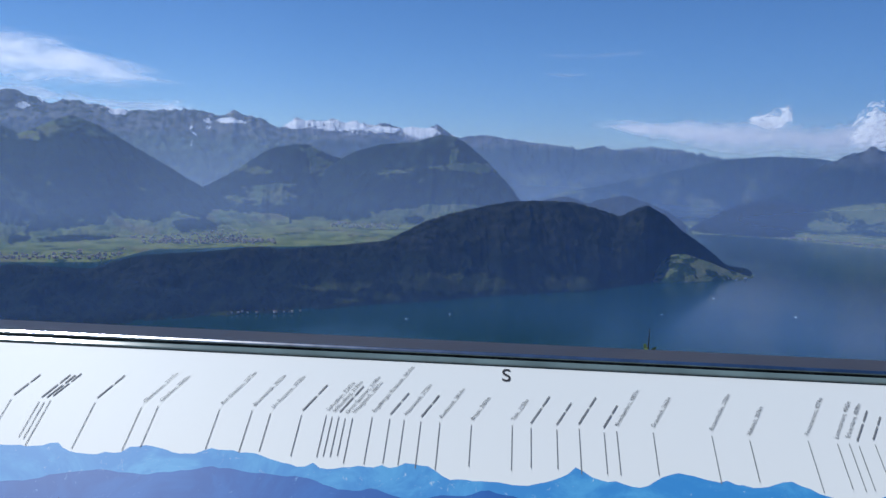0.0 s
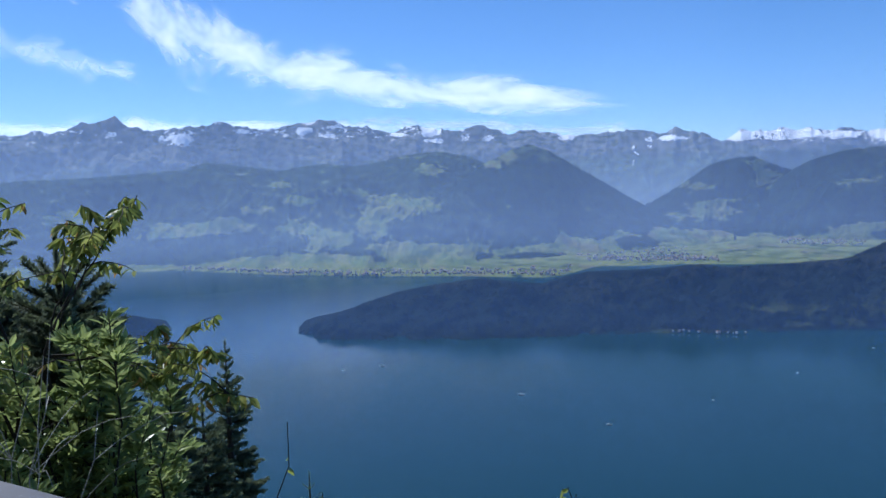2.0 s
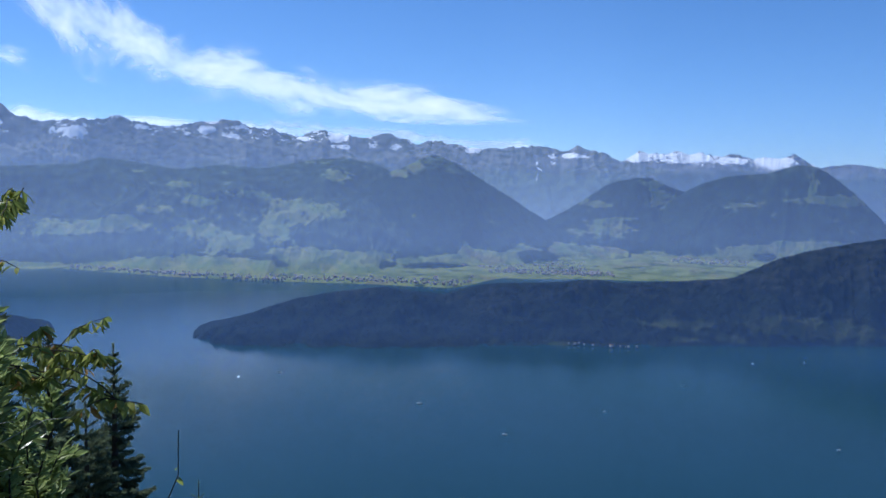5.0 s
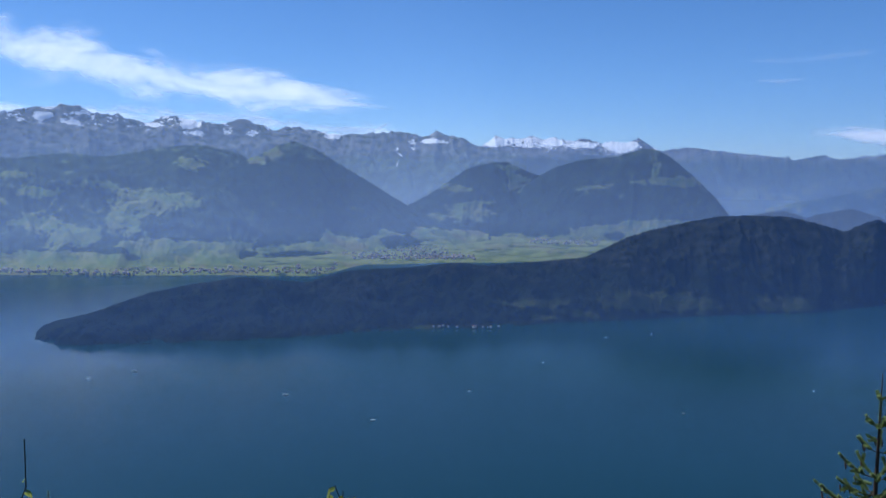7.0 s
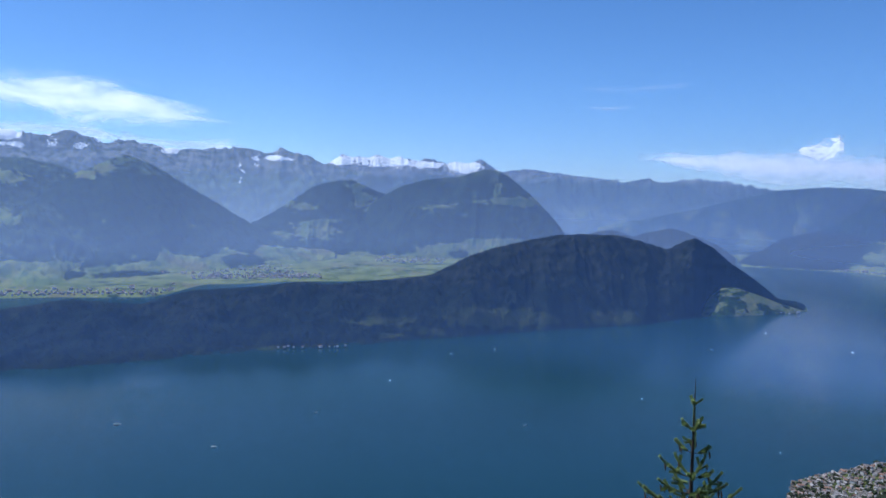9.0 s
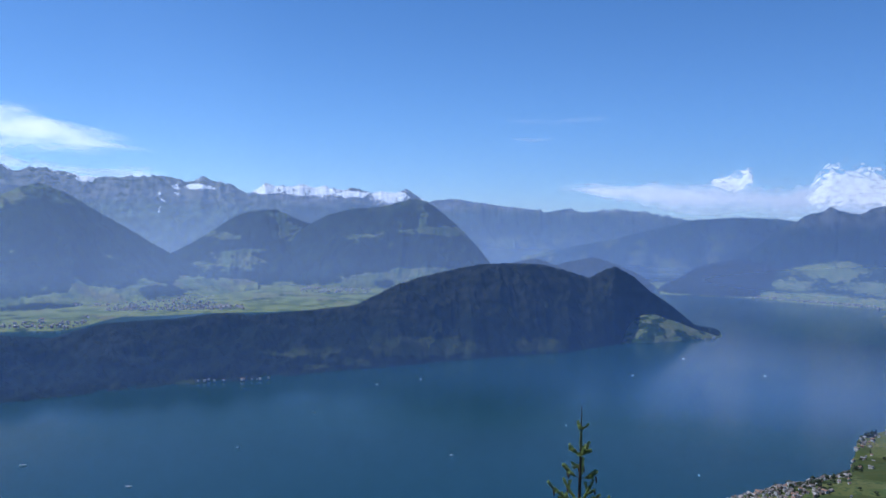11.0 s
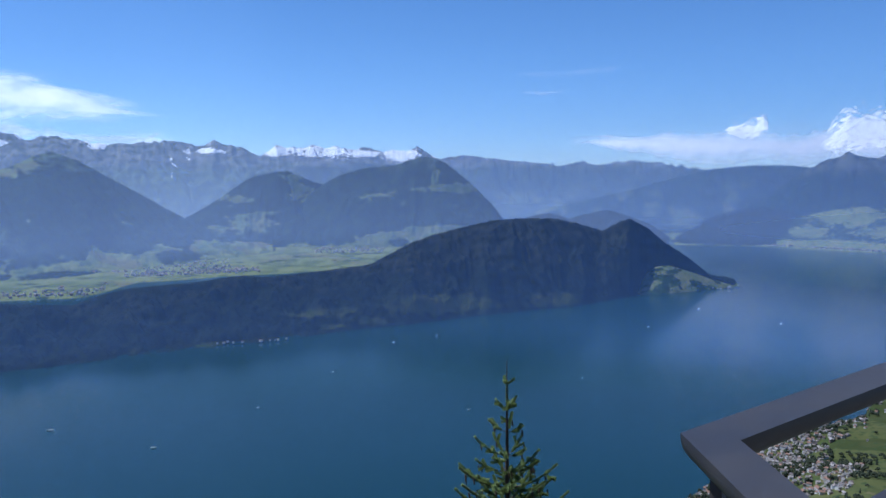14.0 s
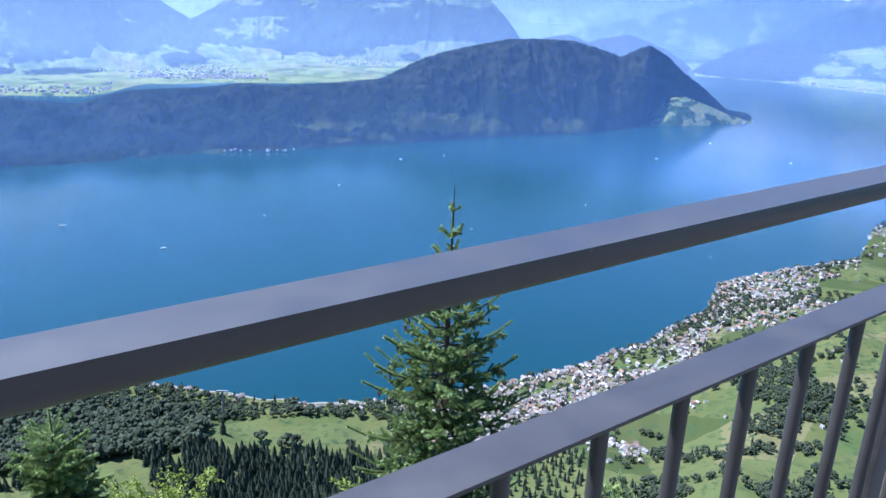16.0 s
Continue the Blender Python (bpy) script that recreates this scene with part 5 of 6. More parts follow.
bm = bmesh.new()
box(bm, (PW, PD, 0.02), (0, -PD / 2, -0.012), bevel=0.003)
bmesh.ops.transform(bm, matrix=tilt, verts=bm.verts)
part("board", bm, m_board, panel, "dark board edge")
bm = bmesh.new()
box(bm, (PW, 0.0028, 0.012), (0, 0.001, -0.004), bevel=0.0008)
bmesh.ops.transform(bm, matrix=tilt, verts=bm.verts)
part("edge_strip", bm, m_frame, panel, "polished steel strip along the far edge")
bm = bmesh.new()
box(bm, (PW, 0.004, 0.003), (0, -0.0045, 0.0003), bevel=0.0008)
bmesh.ops.transform(bm, matrix=tilt, verts=bm.verts)
part("glass_rim", bm, plain("greenish_glass_edge", (0.16, 0.22, 0.22), 0.15, spec=0.6), panel, "grey-green edge of the cover glass")


def print_sheet(name, far, material, lift, label=""):
    """A printed field on the board, from the line far(x) down to the near edge."""
    xs = np.linspace(-PW / 2 + 0.006, PW / 2 - 0.006, 420)
    rows = [[tuple(sheet_pt(x, y, lift)) for x in xs for y in [f(x)]] for f in (far, lambda x: PD - 0.006)]
    return mesh_part(name, grid_mesh(name, np.array(rows), material), panel, label)


def crest_line(base, size, seed, scale):
    return lambda x: base - size * float(fbm(np.array([x * scale]), np.array([seed * 1.0]), 6, seed, 0.5, True)[0])


print_sheet("printed_sky", lambda x: 0.0068, sky_print(), 0.0006, "pale printed sky with labels")
print_sheet("printed_far_range", crest_line(0.086, 0.017, 3, 26.0), peak_print("print_far", (0.12, 0.42, 0.74), (0.06, 0.28, 0.64), (0.72, 0.82, 0.88)), 0.0007, "light blue printed snow peaks")
print_sheet("printed_near_range", crest_line(0.106, 0.026, 8, 9.0), peak_print("print_near", (0.03, 0.16, 0.5), (0.02, 0.12, 0.42), (0.2, 0.42, 0.72)), 0.0008, "deep blue printed mountains")
m_ink = plain("printing_ink", (0.02, 0.02, 0.025), 0.6)
m_ink_soft = plain("printing_ink_soft", (0.2, 0.21, 0.22), 0.6)


def lettering(text, x, y, size, turn, name="lettering", m=None):
    cu = bpy.data.curves.new(name, "FONT")
    cu.body, cu.size, cu.align_x, cu.extrude = text, size, "LEFT", 0.0
    ob = new(name, cu)
    bpy.context.view_layer.update()
    me = bpy.data.meshes.new_from_object(ob)
    bpy.data.objects.remove(ob)
    me.materials.clear()
    me.materials.append(m or m_ink_soft)
    me.transform(tilt @ Matrix.Translation((x, -y, 0.0010)) @ Matrix.Rotation(radians(turn), 4, "Z"))
    return mesh_part(name, me, panel)


def ink_line(a, b, w=0.0009, name="pointer_line"):
    (x0, y0), (x1, y1) = a, b
    d = Vector((x1 - x0, y1 - y0)).normalized()
    s = Vector((-d.y, d.x)) * w / 2
    bm = bmesh.new()
    vs = [bm.verts.new(sheet_pt(x, y, 0.0010)) for x, y in ((x0 - s.x, y0 - s.y), (x0 + s.x, y0 + s.y), (x1 + s.x, y1 + s.y), (x1 - s.x, y1 - s.y))]
    bm.faces.new(vs)
    return part(name, bm, m_ink_soft, panel)


lettering("S", 0.0573, 0.0175, 0.0125, 0, "letter", m_ink)
# labels of the peaks along the board: where each stands, and its words; None: too small to read
SIGNS = [(5, None), (60, None), (70, None), (80, None), (165, None), (255, "Oberbauen, 2117m"), (285, "Gitschen, 2540m"), (400, "Rot Gitschen, 2673m"), (460, "Brunnistock, 2952m"), (495, "Uri Rotstock, 2928m"), (552, None), (597, "Schwalmis, 2247m"),
         (608, "Schlossberg, 3133m"), (620, None), (632, "Gross Spannort, 3198m"), (645, "Wissigstock, 2887m"), (680, "Engelberger Rotstock, 2819m"), (712, None), (738, "Hasenstock, 2720m"), (768, None), (802, "Ruchstock, 2814m"), (858, "Brisen, 2404m"),
         (930, "Titlis, 3238m"), (963, None), (1008, None), (1047, None), (1090, None), (1112, "Buochserhorn, 1807m"), (1175, "Graustock, 2662m"), (1275, "Rotsandnollen, 2700m"), (1338, "Hutstock, 2676m"), (1437, "Finsteraarhorn, 4274m"),
         (1485, "Lauteraarhorn, 4042m"), (1505, "Schreckhorn, 4078m"), (1520, None), (1548, None)]
word_rng = random.Random(5)
signs = [(0.02 + (k - 784) * 0.000301, words) for k, words in SIGNS] + [(s * (0.24 + 0.045 * i + word_rng.uniform(0, 0.03)), None) for i in range(12) for s in (-1, 1)]
an = radians(61)
for x, words in signs:
    foot_y = 0.0435 + 0.002 * word_rng.random()
    ink_line((x, foot_y + 0.003), (x, 0.072 + 0.005 * word_rng.random()), 0.00042)
    if words:
        lettering(words, x + 0.001, foot_y, 0.0031, 61)
    else:                               # words too small to read: a bar for each
        ln = word_rng.randint(9, 12) * 0.0019
        for k, e in ((0.0, 0.56), (0.63, 1.0)):
            ink_line((x + math.cos(an) * ln * k, foot_y - math.sin(an) * ln * k), (x + math.cos(an) * ln * e, foot_y - math.sin(an) * ln * e), 0.0008, "name_bar")


def printed_tree(x, y, h, seed):
    """The top of a fir in the foreground of the printed view."""
    g = random.Random(seed)
    bm = bmesh.new()
    for i in range(9):
        t = i / 9
        w, z = h * 0.42 * (0.12 + t) * g.uniform(0.7, 1.1), y - h * (1 - t)
        for sd in (-1, 1):
            vs = [bm.verts.new(sheet_pt(*q, 0.0012)) for q in ((x, z), (x + sd * w, z + h * g.uniform(-0.02, 0.12)), (x + sd * w * 0.4, z + h * 0.13), (x, z + h * 0.15))]
            bm.faces.new(vs if sd > 0 else vs[::-1])
    return part("printed_tree", bm, m_print_tree, panel, "dark printed fir top")


m_print_tree = plain("print_tree", (0.012, 0.04, 0.06), 0.5)
for x, y, h, seed in ((-0.160, 0.122, 0.017, 1), (-0.188, 0.124, 0.012, 2), (-0.199, 0.126, 0.015, 3), (-0.168, 0.124, 0.010, 4)):
    printed_tree(x, y, h, seed)
# brackets that hold the board on the railing
for x in (-0.6, 0.6):
    bm = bmesh.new()
    box(bm, (0.05, 0.006, 0.16), (x, -0.03, -0.14), bevel=0.002)
    part("bracket", bm, m_rail, panel)

# unseen wall added behind the terrace, cutting skylight on the railing's near sides
bm = bmesh.new()
box(bm, (26.0, 0.4, 9.0), (1.0, -5.65, DECK + 4.5))
tagged(new("sky_block_wall", as_mesh("sky_block_wall", bm, plain("sky_block_brown", (0.12, 0.09, 0.065), 0.9, grain=4.0, bump=0.002))), "unseen dark wall added behind the terrace to hold skylight off the railing", "wall", kind="structure")

# ---- trees beside the terrace ----
m_bark = plain("spruce_bark", (0.07, 0.05, 0.035), 0.95, grain=14, bump=0.01)
m_stem = plain("dark_stem", (0.035, 0.03, 0.024), 0.9, grain=20)
m_twig = plain("grey_twig", (0.5, 0.47, 0.42), 0.9, grain=20)
m_needle_sun = leafy("spruce_needles", (0.11, 0.17, 0.06), (0.44, 0.54, 0.2), 0.4, 0.5)
m_needle_dark = leafy("dark_fir_needles", (0.1, 0.135, 0.09), (0.27, 0.32, 0.17), 0.5, 0.6)
m_cone = plain("spruce_cone", (0.1, 0.06, 0.035), 0.8, grain=60)
m_leaf = leafy("cherry_leaves", (0.17, 0.23, 0.06), (0.55, 0.56, 0.16), 0.5, 0.35, tint=(0.5, 0.28, 0.1))
m_leaf_bush = leafy("bush_leaves", (0.17, 0.23, 0.08), (0.48, 0.55, 0.2), 0.55, 0.28)
m_leaf_lime = leafy("fresh_leaves", (0.19, 0.25, 0.04), (0.48, 0.53, 0.11), 0.5, 0.4)


def needles(name, segs, material, spacing, length, width, per, seed):
    """Needles round twigs: segs is an array of (start, end)."""
    g = np.random.default_rng(seed)
    segs = np.array(segs, dtype=float)
    a, b = segs[:, 0], segs[:, 1]
    ln = np.linalg.norm(b - a, axis=1)
    count = np.maximum(1, (ln / spacing).astype(int)) * per
    i = np.repeat(np.arange(len(segs)), count)
    t = g.uniform(0, 1, len(i))
    d = (b - a) / np.maximum(ln, 1e-6)[:, None]
    p = a[i] + (b - a)[i] * t[:, None]
    rnd = g.normal(size=(len(i), 3))
    rnd[:, 2] += 0.35
    side = rnd - (rnd * d[i]).sum(1)[:, None] * d[i]
    side /= np.linalg.norm(side, axis=1)[:, None]
    way = side * 0.85 + d[i] * 0.55
    across = np.cross(way, d[i])
    across /= np.maximum(np.linalg.norm(across, axis=1), 1e-6)[:, None]
    ls = length * g.uniform(0.7, 1.15, len(i))[:, None]
    v = np.stack([p - across * width / 2, p + across * width / 2, p + way * ls], 1).reshape(-1, 3)
    me = bpy.data.meshes.new(name)
    n = len(i)
    me.vertices.add(3 * n)
    me.vertices.foreach_set("co", v.reshape(-1).astype(np.float32))
    me.loops.add(3 * n)
    me.loops.foreach_set("vertex_index", np.arange(3 * n, dtype=np.int32))
    me.polygons.add(n)
    me.polygons.foreach_set("loop_start", np.arange(0, 3 * n, 3, dtype=np.int32))
    me.update(calc_edges=True)
    me.materials.append(material)
    return me


def conifer(name, base, height, crown, radius, label, material, seed, whorl=0.34, spacing=0.022, length=0.03, width=0.006, per=4, droop=0.25, cones=0, taper=0.85, sparse_top=1.2, branches=6, twig_step=0.085, leader=0.0, shoots=False):
    """A spruce or fir: trunk, whorls of boughs with side twigs, needles, and cones where they show."""
    g = random.Random(seed)
    tree = thing(name, base, label, "tree")
    vs, fs = [], []
    tube_soup(vs, fs, (0, 0, -0.5), (0, 0, height - crown * 0.5), 0.012 * height + 0.02, 0.006 * height, 10)
    tube_soup(vs, fs, (0, 0, height - crown * 0.5), (0, 0, height), 0.006 * height, 0.006, 8)
    segs = [((0, 0, height - 0.55), (0, 0, height - 0.28)), ((0, 0, height - 0.28), (0, 0, height))] if not shoots else [((0, 0, height - 0.8), (0, 0, height - 0.45))]
    cone_at = []
    depth = 0.43
    if leader:                             # a bare pointed leader with a few thin whorls under it
        for z, n, ln, up in ((0.44, 4, 0.27, 0.5), (0.60, 2, 0.10, 0.5), (0.74, 3, 0.12, 0.4), (0.88, 2, 0.16, 0.3), (1.04, 5, 0.58, 0.3), (1.24, 6, 0.66, 0.1)):
            for j in range(n):
                an = j * 6.283 / n + z * 7 + g.uniform(-0.2, 0.2)
                a = Vector((0, 0, height - z))
                b = a + Vector((math.cos(an), math.sin(an), up + g.uniform(-0.1, 0.1))).normalized() * ln * g.uniform(0.8, 1.15)
                tube_soup(vs, fs, a, b, 0.008, 0.004, 5)
                segs.append((a, b))
                if ln > 0.4:
                    for f in (0.4, 0.7):
                        for sd in (-1, 1):
                            p = a.lerp(b, f)
                            segs.append((p, p + Vector((math.cos(an + sd * 0.9), math.sin(an + sd * 0.9), 0.05)) * ln * 0.3 * g.uniform(0.6, 1.1)))
        depth = 1.45
    while depth < crown:
        k = depth / crown
        reach = radius * min(1.0, k ** taper) + 0.08
        if shoots:
            reach = min(radius, 0.06 + 0.28 * depth + 0.22 * max(0.0, depth - 1.4))
        zc = height - depth
        n = branches if depth > sparse_top else 3 + int(2 * depth / sparse_top)
        if shoots:
            n = 3 if depth < 1.5 else 5 if depth < 2.1 else branches
        off = g.uniform(0, 6.28)
        for j in range(n):
            an = off + j * 6.283 / n + g.uniform(-0.3, 0.3)
            ln = reach * g.uniform(0.55, 1.2)
            up = 0.9 * (1 - k) ** 2 - 0.28 + g.uniform(-0.15, 0.15) if shoots else 1.1 * (1 - k) ** 4 - droop * k + g.uniform(-0.12, 0.12)
            ln = reach * g.uniform(0.7, 1.15) if shoots else ln
            p = Vector((0, 0, zc))
            pts = [p.copy()]
            for s in range(4):
                tilt_now = up + (0.26 * s if shoots else 0.14 * s if k > 0.25 else 0.06 * s)
                p = p + Vector((math.cos(an), math.sin(an), tilt_now)).normalized() * ln / 4
                pts.append(p.copy())
            for s in range(4):
                tube_soup(vs, fs, pts[s], pts[s + 1], 0.004 + 0.012 * ln * (1 - s / 4), 0.003 + 0.012 * ln * (1 - (s + 1) / 4), 4)
                if depth < sparse_top or s > 0:
                    segs.append((pts[s], pts[s + 1]))
                if ln > (0.24 if shoots else 0.42) and not (shoots and s == 3):
                    steps = max(1, int(ln / 4 / twig_step))
                    for q in range(steps):
                        f = (q + g.random()) / steps
                        at = pts[s].lerp(pts[s + 1], f)
                        away = (s + f) / 4
                        if away < 0.15:
                            continue
                        for sd in (-1, 1):
                            if g.random() < (0.15 if not shoots or depth > 1.9 else 0.45):
                                continue
                            tl = min(0.55, 0.42 * ln * (1.15 - away)) * g.uniform(0.55, 1.1) + 0.05
                            if shoots:
                                tl = g.uniform(0.08, 0.2) + 0.12 * ln * (1 - away)
                            ta = an + sd * g.uniform(0.7, 1.1)
                            e = at + Vector((math.cos(ta), math.sin(ta), g.uniform(-0.3, 1.0) if shoots else tilt_now * 0.6 - 0.12 * g.random() - droop * 0.5)).normalized() * tl
                            segs.append((at, e))
                            if tl > 0.22:
                                for sd2 in (-1, 1):
                                    m = at.lerp(e, g.uniform(0.3, 0.7))
                                    tb = ta + sd2 * 0.8
                                    segs.append((m, m + Vector((math.cos(tb), math.sin(tb), -0.2)).normalized() * tl * 0.45))
            if cones and 0.85 < depth < crown * 0.62 and g.random() < 0.3 + 0.3 * depth:
                cone_at += [pts[3] + Vector((g.uniform(-0.08, 0.08), g.uniform(-0.08, 0.08), -0.02)) for _ in range(g.randint(1, cones))]
        depth += (0.42 if shoots and depth < 1.5 else whorl * (0.75 + 0.5 * k)) * g.uniform(0.85, 1.15)
    mesh_part("trunk", soup("trunk", vs, fs, m_bark, True), tree)
    mesh_part("needles", needles("needles", [(tuple(a), tuple(b)) for a, b in segs], material, spacing, length, width, per, seed), tree)
    for c in cone_at:
        bm = bmesh.new()
        rod(bm, c, c + Vector((0.012, 0, -0.07)), 0.012, 0.018, 7)
        rod(bm, c + Vector((0.012, 0, -0.07)), c + Vector((0.015, 0, -0.13)), 0.018, 0.005, 7)
        part("cone", bm, m_cone, tree)
    return tree


def at(az, el, r):
    return polar(az, el, r)


def conifer_at(name, az, el, r, crown, radius, label, material, seed, **kw):
    """A conifer whose tip stands at that place; its foot goes down to the slope."""
    tip = at(az, el, r)
    foot = min(tip.z - crown - 0.5, place(az, r).z - 0.3)
    return conifer(name, (tip.x, tip.y, foot), tip.z - foot, crown, radius, label, material, seed, **kw)


spruce_tip = Vector((3.78, 13.7, -3.2))
foot = place(-15.4, 14.2).z - 0.3
conifer("spruce_tree", (spruce_tip.x, spruce_tip.y, min(foot, -10.5)), spruce_tip.z - min(foot, -10.5), 6.6, 1.75, "young sunlit spruce with hanging brown cones", m_needle_sun, 7, cones=3, whorl=0.30, spacing=0.006, length=0.05, width=0.019, per=6, sparse_top=0.9, branches=8, twig_step=0.13, shoots=True)
conifer_at("fir_tree", 67.4, 9.7, 9.0, 7.5, 2.4, "dark fir with a bare pointed leader", m_needle_dark, 15, sparse_top=1.5, leader=1.55, whorl=0.24, taper=0.8, spacing=0.012, length=0.034, width=0.010, per=6, branches=11, twig_step=0.07)
conifer_at("fir_tree", 57.8, -2.8, 6.4, 4.5, 1.15, "dark slender fir behind the bush", m_needle_dark, 17, whorl=0.14, spacing=0.012, length=0.05, width=0.018, per=8, branches=12, taper=0.7, twig_step=0.06, sparse_top=0.3)
conifer_at("fir_tree", 47.4, -11.2, 25.0, 7.0, 1.35, "slender dark spruce against the lake", m_needle_dark, 19, whorl=0.34, spacing=0.025, length=0.09, width=0.035, per=7, branches=8)
conifer_at("fir_tree", 51.4, -9.8, 20.0, 7.0, 1.5, "slender dark spruce against the lake", m_needle_dark, 23, whorl=0.34, spacing=0.025, length=0.09, width=0.035, per=7, branches=8)
conifer_at("fir_tree", 49.2, -14.8, 21.0, 5.0, 1.5, "small dark spruce against the lake", m_needle_dark, 29, whorl=0.34, spacing=0.025, length=0.09, width=0.035, per=7, branches=8)
conifer_at("fir_tree", 74.5, 5.6, 8.0, 7.0, 2.0, "dark fir at the edge of the thicket", m_needle_dark, 31, whorl=0.26, spacing=0.018, length=0.055, width=0.018, per=6, branches=9, twig_step=0.07)
conifer_at("fir_tree", 63.0, -4.0, 8.5, 6.5, 2.2, "dark fir inside the thicket", m_needle_dark, 37, whorl=0.24, spacing=0.016, length=0.055, width=0.018, per=6, branches=11, taper=0.6, twig_step=0.07)
for az, el, r, seed in ((70.5, -1.6, 7.2, 43), (65.2, -0.8, 7.6, 45), (61.0, -5.5, 8.2, 47), (68.5, -6.0, 6.6, 49)):
    conifer_at("fir_tree", az, el, r, 4.2, 1.15, "dense dark fir in the thicket beside the terrace", m_needle_dark, seed, whorl=0.14, spacing=0.014, length=0.055, width=0.022, per=6, branches=12, taper=0.55, twig_step=0.07, sparse_top=0.2, droop=0.35)
conifer_at("spruce_tree", 41.9, -20.6, 17.0, 4.0, 1.0, "small spruce top below the terrace", m_needle_sun, 39, whorl=0.34, spacing=0.035, length=0.05, width=0.014, per=4)


def leaf_mesh(name, leaves, material):
    """Leaves with a fold along the middle: (foot, way, face, length, width) each."""
    vs, fs = [], []
    for p, d, n, ln, w in leaves:
        d = d.normalized()
        s = d.cross(n)
        s = s.normalized() if s.length > 1e-4 else Vector((1, 0, 0))
        n = s.cross(d)
        b = len(vs)
        vs += [p, p + d * ln * 0.35 + s * w / 2 + n * w * 0.12, p + d * ln * 0.7 + s * w * 0.4 - n * ln * 0.03 + n * w * 0.1, p + d * ln - n * ln * 0.12,
               p + d * ln * 0.7 - s * w * 0.4 - n * ln * 0.03 + n * w * 0.1, p + d * ln * 0.35 - s * w / 2 + n * w * 0.12, p + d * ln * 0.5 - n * ln * 0.02]
        fs += [(b, b + 1, b + 6), (b + 1, b + 2, b + 6), (b + 2, b + 3, b + 6), (b + 3, b + 4, b + 6), (b + 4, b + 5, b + 6), (b + 5, b, b + 6)]
    return soup(name, [tuple(v) for v in vs], fs, material)


def branch_line(a, b, sag, steps, g):
    """A crooked branch from a to b."""
    pts = []
    for i in range(steps + 1):
        t = i / steps
        p = a.lerp(b, t) + Vector((0, 0, math.sin(t * math.pi) * sag))
        if 0 < i < steps:
            p += Vector((g.uniform(-1, 1), g.uniform(-1, 1), g.uniform(-1, 1))) * (b - a).length * 0.02
        pts.append(p)
    return pts


def tube(out, pts, r0, r1, sides=6):
    for i in range(len(pts) - 1):
        f0, f1 = i / (len(pts) - 1), (i + 1) / (len(pts) - 1)
        tube_soup(out[0], out[1], pts[i], pts[i + 1], r0 + (r1 - r0) * f0, r0 + (r1 - r0) * f1, sides)


def shrub(name, root, tips, label, material, seed, leaf=(0.09, 0.03), per=26, spread=0.16, droop=0.9, category="shrub", reach=0.55, thick=0.018, twigs=3, wood=None, tip_from=5, via=None):
    """A leafy shrub or small tree: branches from the root to the tips, with leaves hanging along their outer ends."""
    g = random.Random(seed)
    s = thing(name, root, label, category)
    inv = Vector(root)
    leaves = []
    for tip in tips:
        bm = ([], [])
        a = Vector((g.uniform(-0.15, 0.15), g.uniform(-0.15, 0.15), 0))
        b = tip - inv
        pts = branch_line(a, b, 0.12 * (b - a).length, 9, g)
        if via:                           # the branches part from one fork and arch outwards
            fork = via - inv
            tube(bm, branch_line(a, fork, 0.0, 5, g), thick * 1.5, thick)
            pts = branch_line(fork, b, 0.05 * (b - fork).length, 9, g)
        tube(bm, pts, thick, 0.003)
        ends = [(pts[tip_from:], 1.0)]
        for _ in range(twigs):
            st = pts[g.randint(max(5, tip_from - 1), 8)]
            e = st + Vector((g.uniform(-1, 1), g.uniform(-1, 1), g.uniform(-0.3, 0.7))) * reach * 0.55
            tw = branch_line(st, e, 0.04, 4, g)
            tube(bm, tw, 0.004, 0.002, 5)
            ends.append((tw, 0.6))
        for line, share in ends:
            for _ in range(int(per * share)):
                f = g.uniform(0.25, 1.0) * (len(line) - 1)
                i = min(int(f), len(line) - 2)
                p = line[i].lerp(line[i + 1], f - i)
                d = Vector((g.uniform(-1, 1), g.uniform(-1, 1), -droop * g.uniform(0.3, 1.3)))
                leaves.append((p, d, Vector((g.uniform(-1, 1), g.uniform(-1, 1), 0.6)), leaf[0] * g.uniform(0.7, 1.2), leaf[1] * g.uniform(0.8, 1.2)))
        mesh_part("branch", soup("branch", bm[0], bm[1], wood or m_stem, True), s)
    tagged(mesh_part("foliage", leaf_mesh("foliage", leaves, material), s), kind="stuff")
    return s


def on_slope(az, r):
    p = place(az, r)
    return (p.x, p.y, p.z)


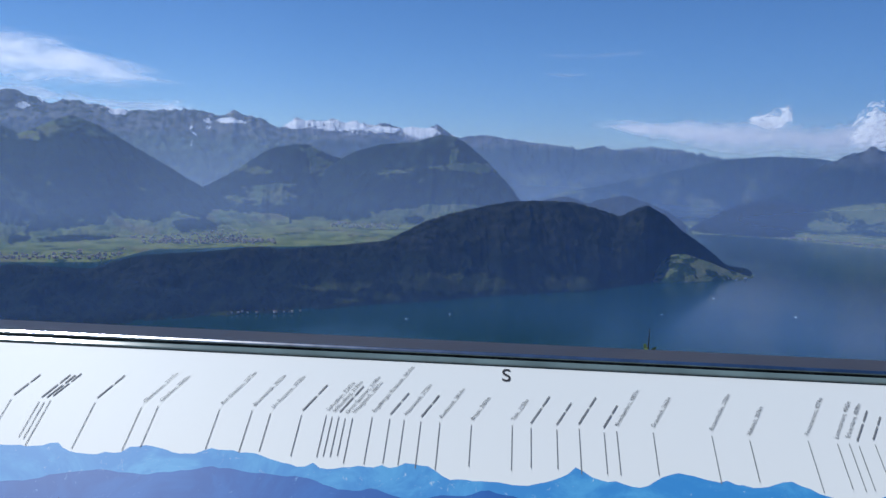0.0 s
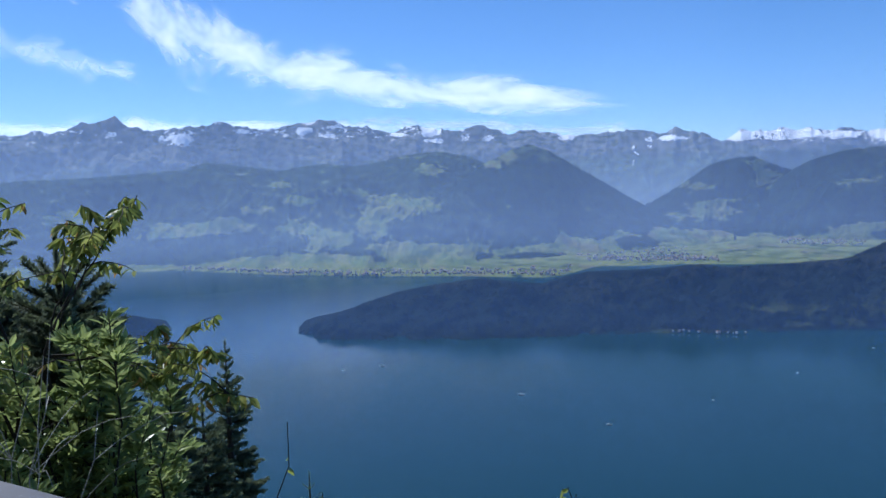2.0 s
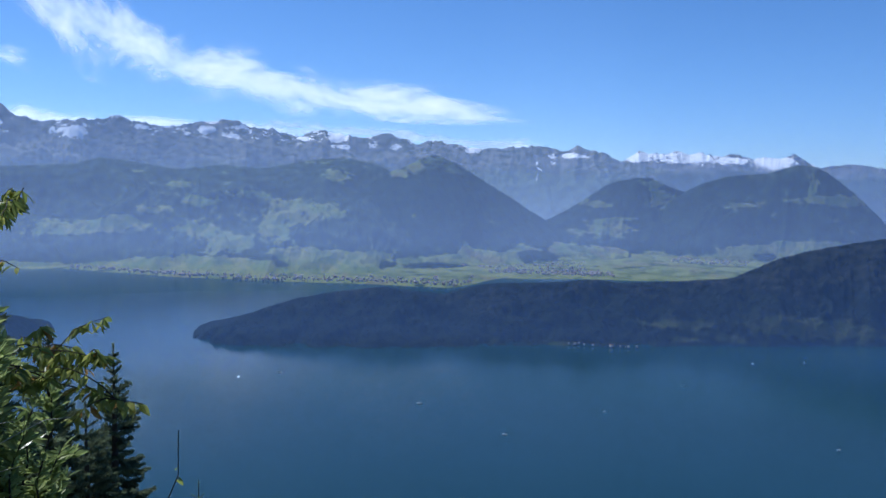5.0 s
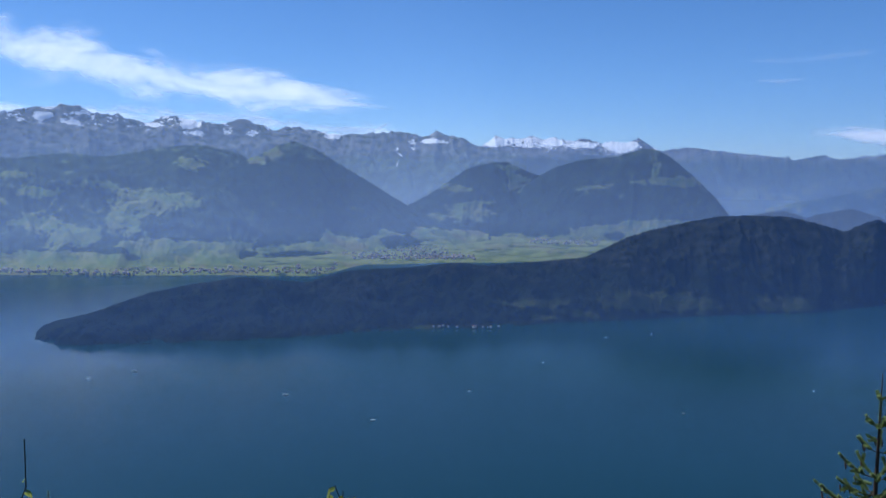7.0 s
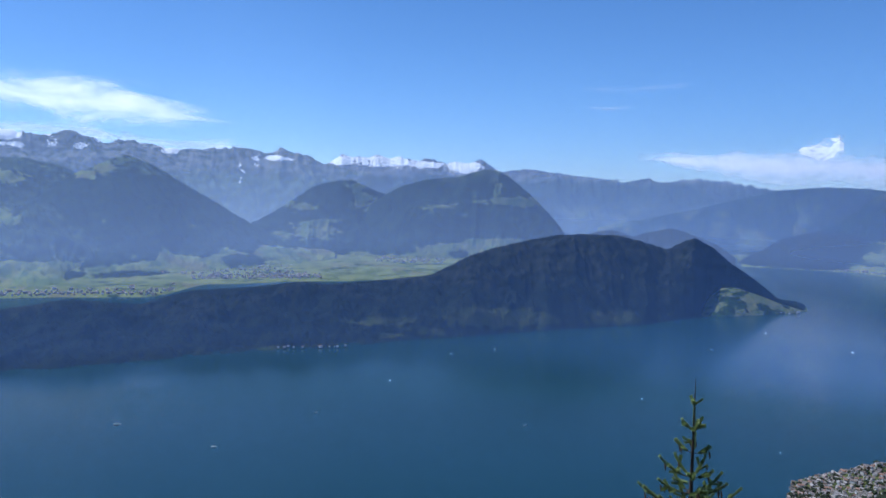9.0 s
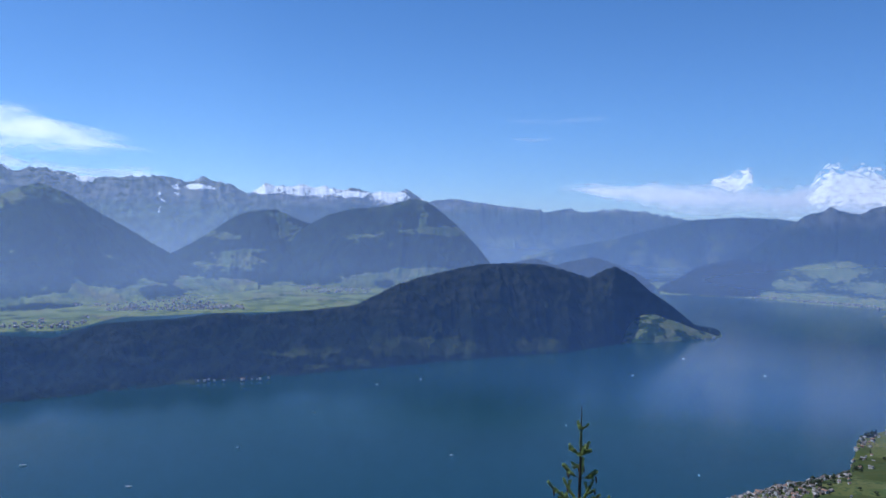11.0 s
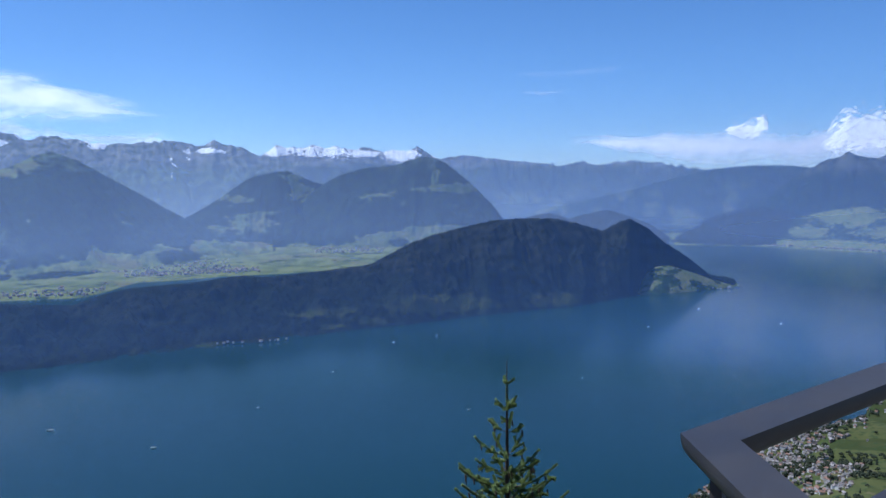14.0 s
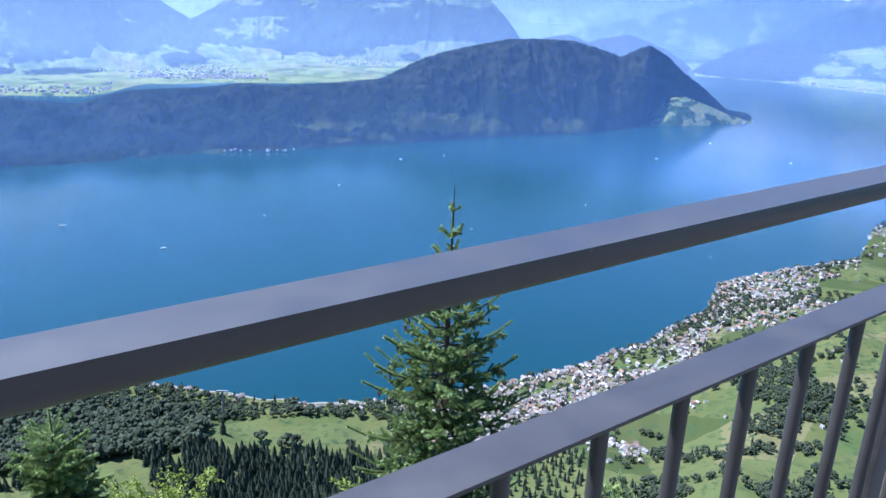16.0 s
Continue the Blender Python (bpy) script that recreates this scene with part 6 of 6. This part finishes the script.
cherry_tips = [at(*q) for q in ((61.0, -0.4, 4.5), (62.8, 0.7, 4.3), (65.6, 0.6, 4.4), (68.0, 0.2, 4.3),
                                (66.0, -0.6, 4.6), (71.0, 0.2, 4.2), (74.5, 5.4, 4.3), (73.0, -7.5, 3.8), (76.0, 1.0, 4.2))]
shrub("cherry_tree", on_slope(60, 4.6), cherry_tips, "wild cherry with drooping yellow-green leaves", m_leaf, 3, leaf=(0.072, 0.024), per=30, category="tree", reach=0.6, twigs=4, tip_from=7)
shrub("cherry_sapling", on_slope(57, 4.5), [at(*q) for q in ((52.6, -0.8, 4.4), (53.5, -1.6, 4.4), (54.6, -2.2, 4.5), (56.0, -3.0, 4.4), (45.6, -15.3, 4.1), (46.6, -15.2, 4.2), (47.8, -12.0, 4.2), (49.2, -12.6, 4.3), (52.0, -13.0, 4.3))], "thin cherry sapling with a few yellow-green leaves", m_leaf, 13,
      leaf=(0.085, 0.028), per=30, category="sapling", reach=0.5, twigs=3, tip_from=6, thick=0.005, via=at(59, -11, 4.5))
bush_rng = random.Random(8)
bush_tips = [at(bush_rng.uniform(50.5, 63), bush_rng.uniform(-23, -8.5), bush_rng.uniform(3.9, 5.2)) for _ in range(60)] + [at(bush_rng.uniform(60, 75), bush_rng.uniform(-25, -15), bush_rng.uniform(3.4, 5.0)) for _ in range(24)]
bush_tips = [p for p in bush_tips if not (math.degrees(math.atan2(-p.x, p.y)) < 54 and p.z > -0.95)]
shrub("leafy_bush", on_slope(57, 4.5), bush_tips, "dense green bush with upright narrow leaves", m_leaf_bush, 5, leaf=(0.095, 0.027), per=80, droop=-0.7, category="bush", thick=0.012, reach=0.5)


def bare_twigs():
    g = random.Random(21)
    s = thing("bare_bush", on_slope(67, 3.6), "bare grey-white branches of a leafless bush", "bush")
    inv = Vector(on_slope(67, 3.6))
    for az, el, r in ((58.5, -9.5, 3.6), (62, -8.5, 3.5), (66, -11, 3.4), (70, -12, 3.3), (73, -10, 3.3), (60, -13, 3.5), (64, -15, 3.4), (68, -14, 3.2), (71, -16, 3.2), (56, -15, 3.7), (74, -14, 3.2), (62, -18, 3.4), (72, -7, 3.3), (69, -8.5, 3.4), (65, -7.5, 3.5), (75, -11.5, 3.1), (67, -17, 3.2), (73, -18, 3.1), (70, -20, 3.1), (59, -11, 3.6)):
        bm = ([], [])
        pts = branch_line(Vector((g.uniform(-0.2, 0.2), g.uniform(-0.2, 0.2), 0)), at(az, el, r) - inv, 0.06, 10, g)
        tube(bm, pts, 0.0045, 0.0016)
        for _ in range(11):
            st = pts[g.randint(3, 9)]
            tw = branch_line(st, st + Vector((g.uniform(-1, 1), g.uniform(-1, 1), g.uniform(-0.2, 0.9))) * 0.36, 0.05, 4, g)
            tube(bm, tw, 0.002, 0.001, 5)
        mesh_part("branch", soup("branch", bm[0], bm[1], m_twig, True), s)
    return s


bare_twigs()
shrub("young_shoot", on_slope(43, 4.4), [at(43.3, -17.2, 4.4), at(42.0, -22.5, 4.3), at(41.0, -22.2, 4.3)], "thin bare shoot with a few leaves at its foot", m_leaf_lime, 31, leaf=(0.06, 0.025), per=3, category="shrub", thick=0.006, twigs=1)
shrub("young_shrub", on_slope(22, 5.0), [at(22.6, -22.3, 5), at(23.0, -22.4, 5), at(22.0, -22.7, 5), at(23.6, -23.0, 5), at(28.5, -23.2, 5), at(25.5, -23.5, 5)], "yellow-green shoots of a young shrub", m_leaf_lime, 33, leaf=(0.07, 0.028), per=30, category="shrub", thick=0.006, twigs=2)
# plants below the bay of the terrace, set out from where one leans over its railing
BAY_EYE = Vector((3.43, 0.88, -0.1))


def below(az, el, r):
    return BAY_EYE + polar(az, el, r)


def foot_of(p):
    return (p.x, p.y, place(math.degrees(math.atan2(-p.x, p.y)), math.hypot(p.x, p.y)).z)


tip = below(28.4, -27.6, 11.0)
base = foot_of(tip)
conifer("spruce_tree", (tip.x, tip.y, min(base[2], tip.z - 5.0)), tip.z - min(base[2], tip.z - 5.0), 4.6, 1.05, "young spruce on the slope below the railing", m_needle_sun, 41, whorl=0.2, spacing=0.012, length=0.055, width=0.016, per=7, branches=9, droop=0.9, taper=0.55, sparse_top=0.2, twig_step=0.06)
low_rng = random.Random(4)
for az0, az1, el0, el1, r, n, label, material, leaf, droop in (
        (17.0, 25.5, -39, -32.5, 10.0, 80, "bright green leafy bush below the railing", m_leaf_lime, (0.065, 0.026), 0.5),
        (1.5, 8.0, -39, -34.5, 10.5, 22, "bright green bush at the foot of the spruce", m_leaf_lime, (0.1, 0.03), -0.4),
        (-20.5, -16.0, -38, -32.0, 6.5, 14, "green shrub with upright narrow leaves", m_leaf_bush, (0.1, 0.022), -0.9)):
    tips = [below(low_rng.uniform(az0, az1), low_rng.uniform(el0, el1), low_rng.uniform(r - 0.5, r + 0.5)) for _ in range(n)]
    shrub("leafy_bush", foot_of(sum(tips, Vector()) / n), tips, label, material, 35 + n, leaf=leaf, per=30, category="bush", droop=droop, thick=0.01)
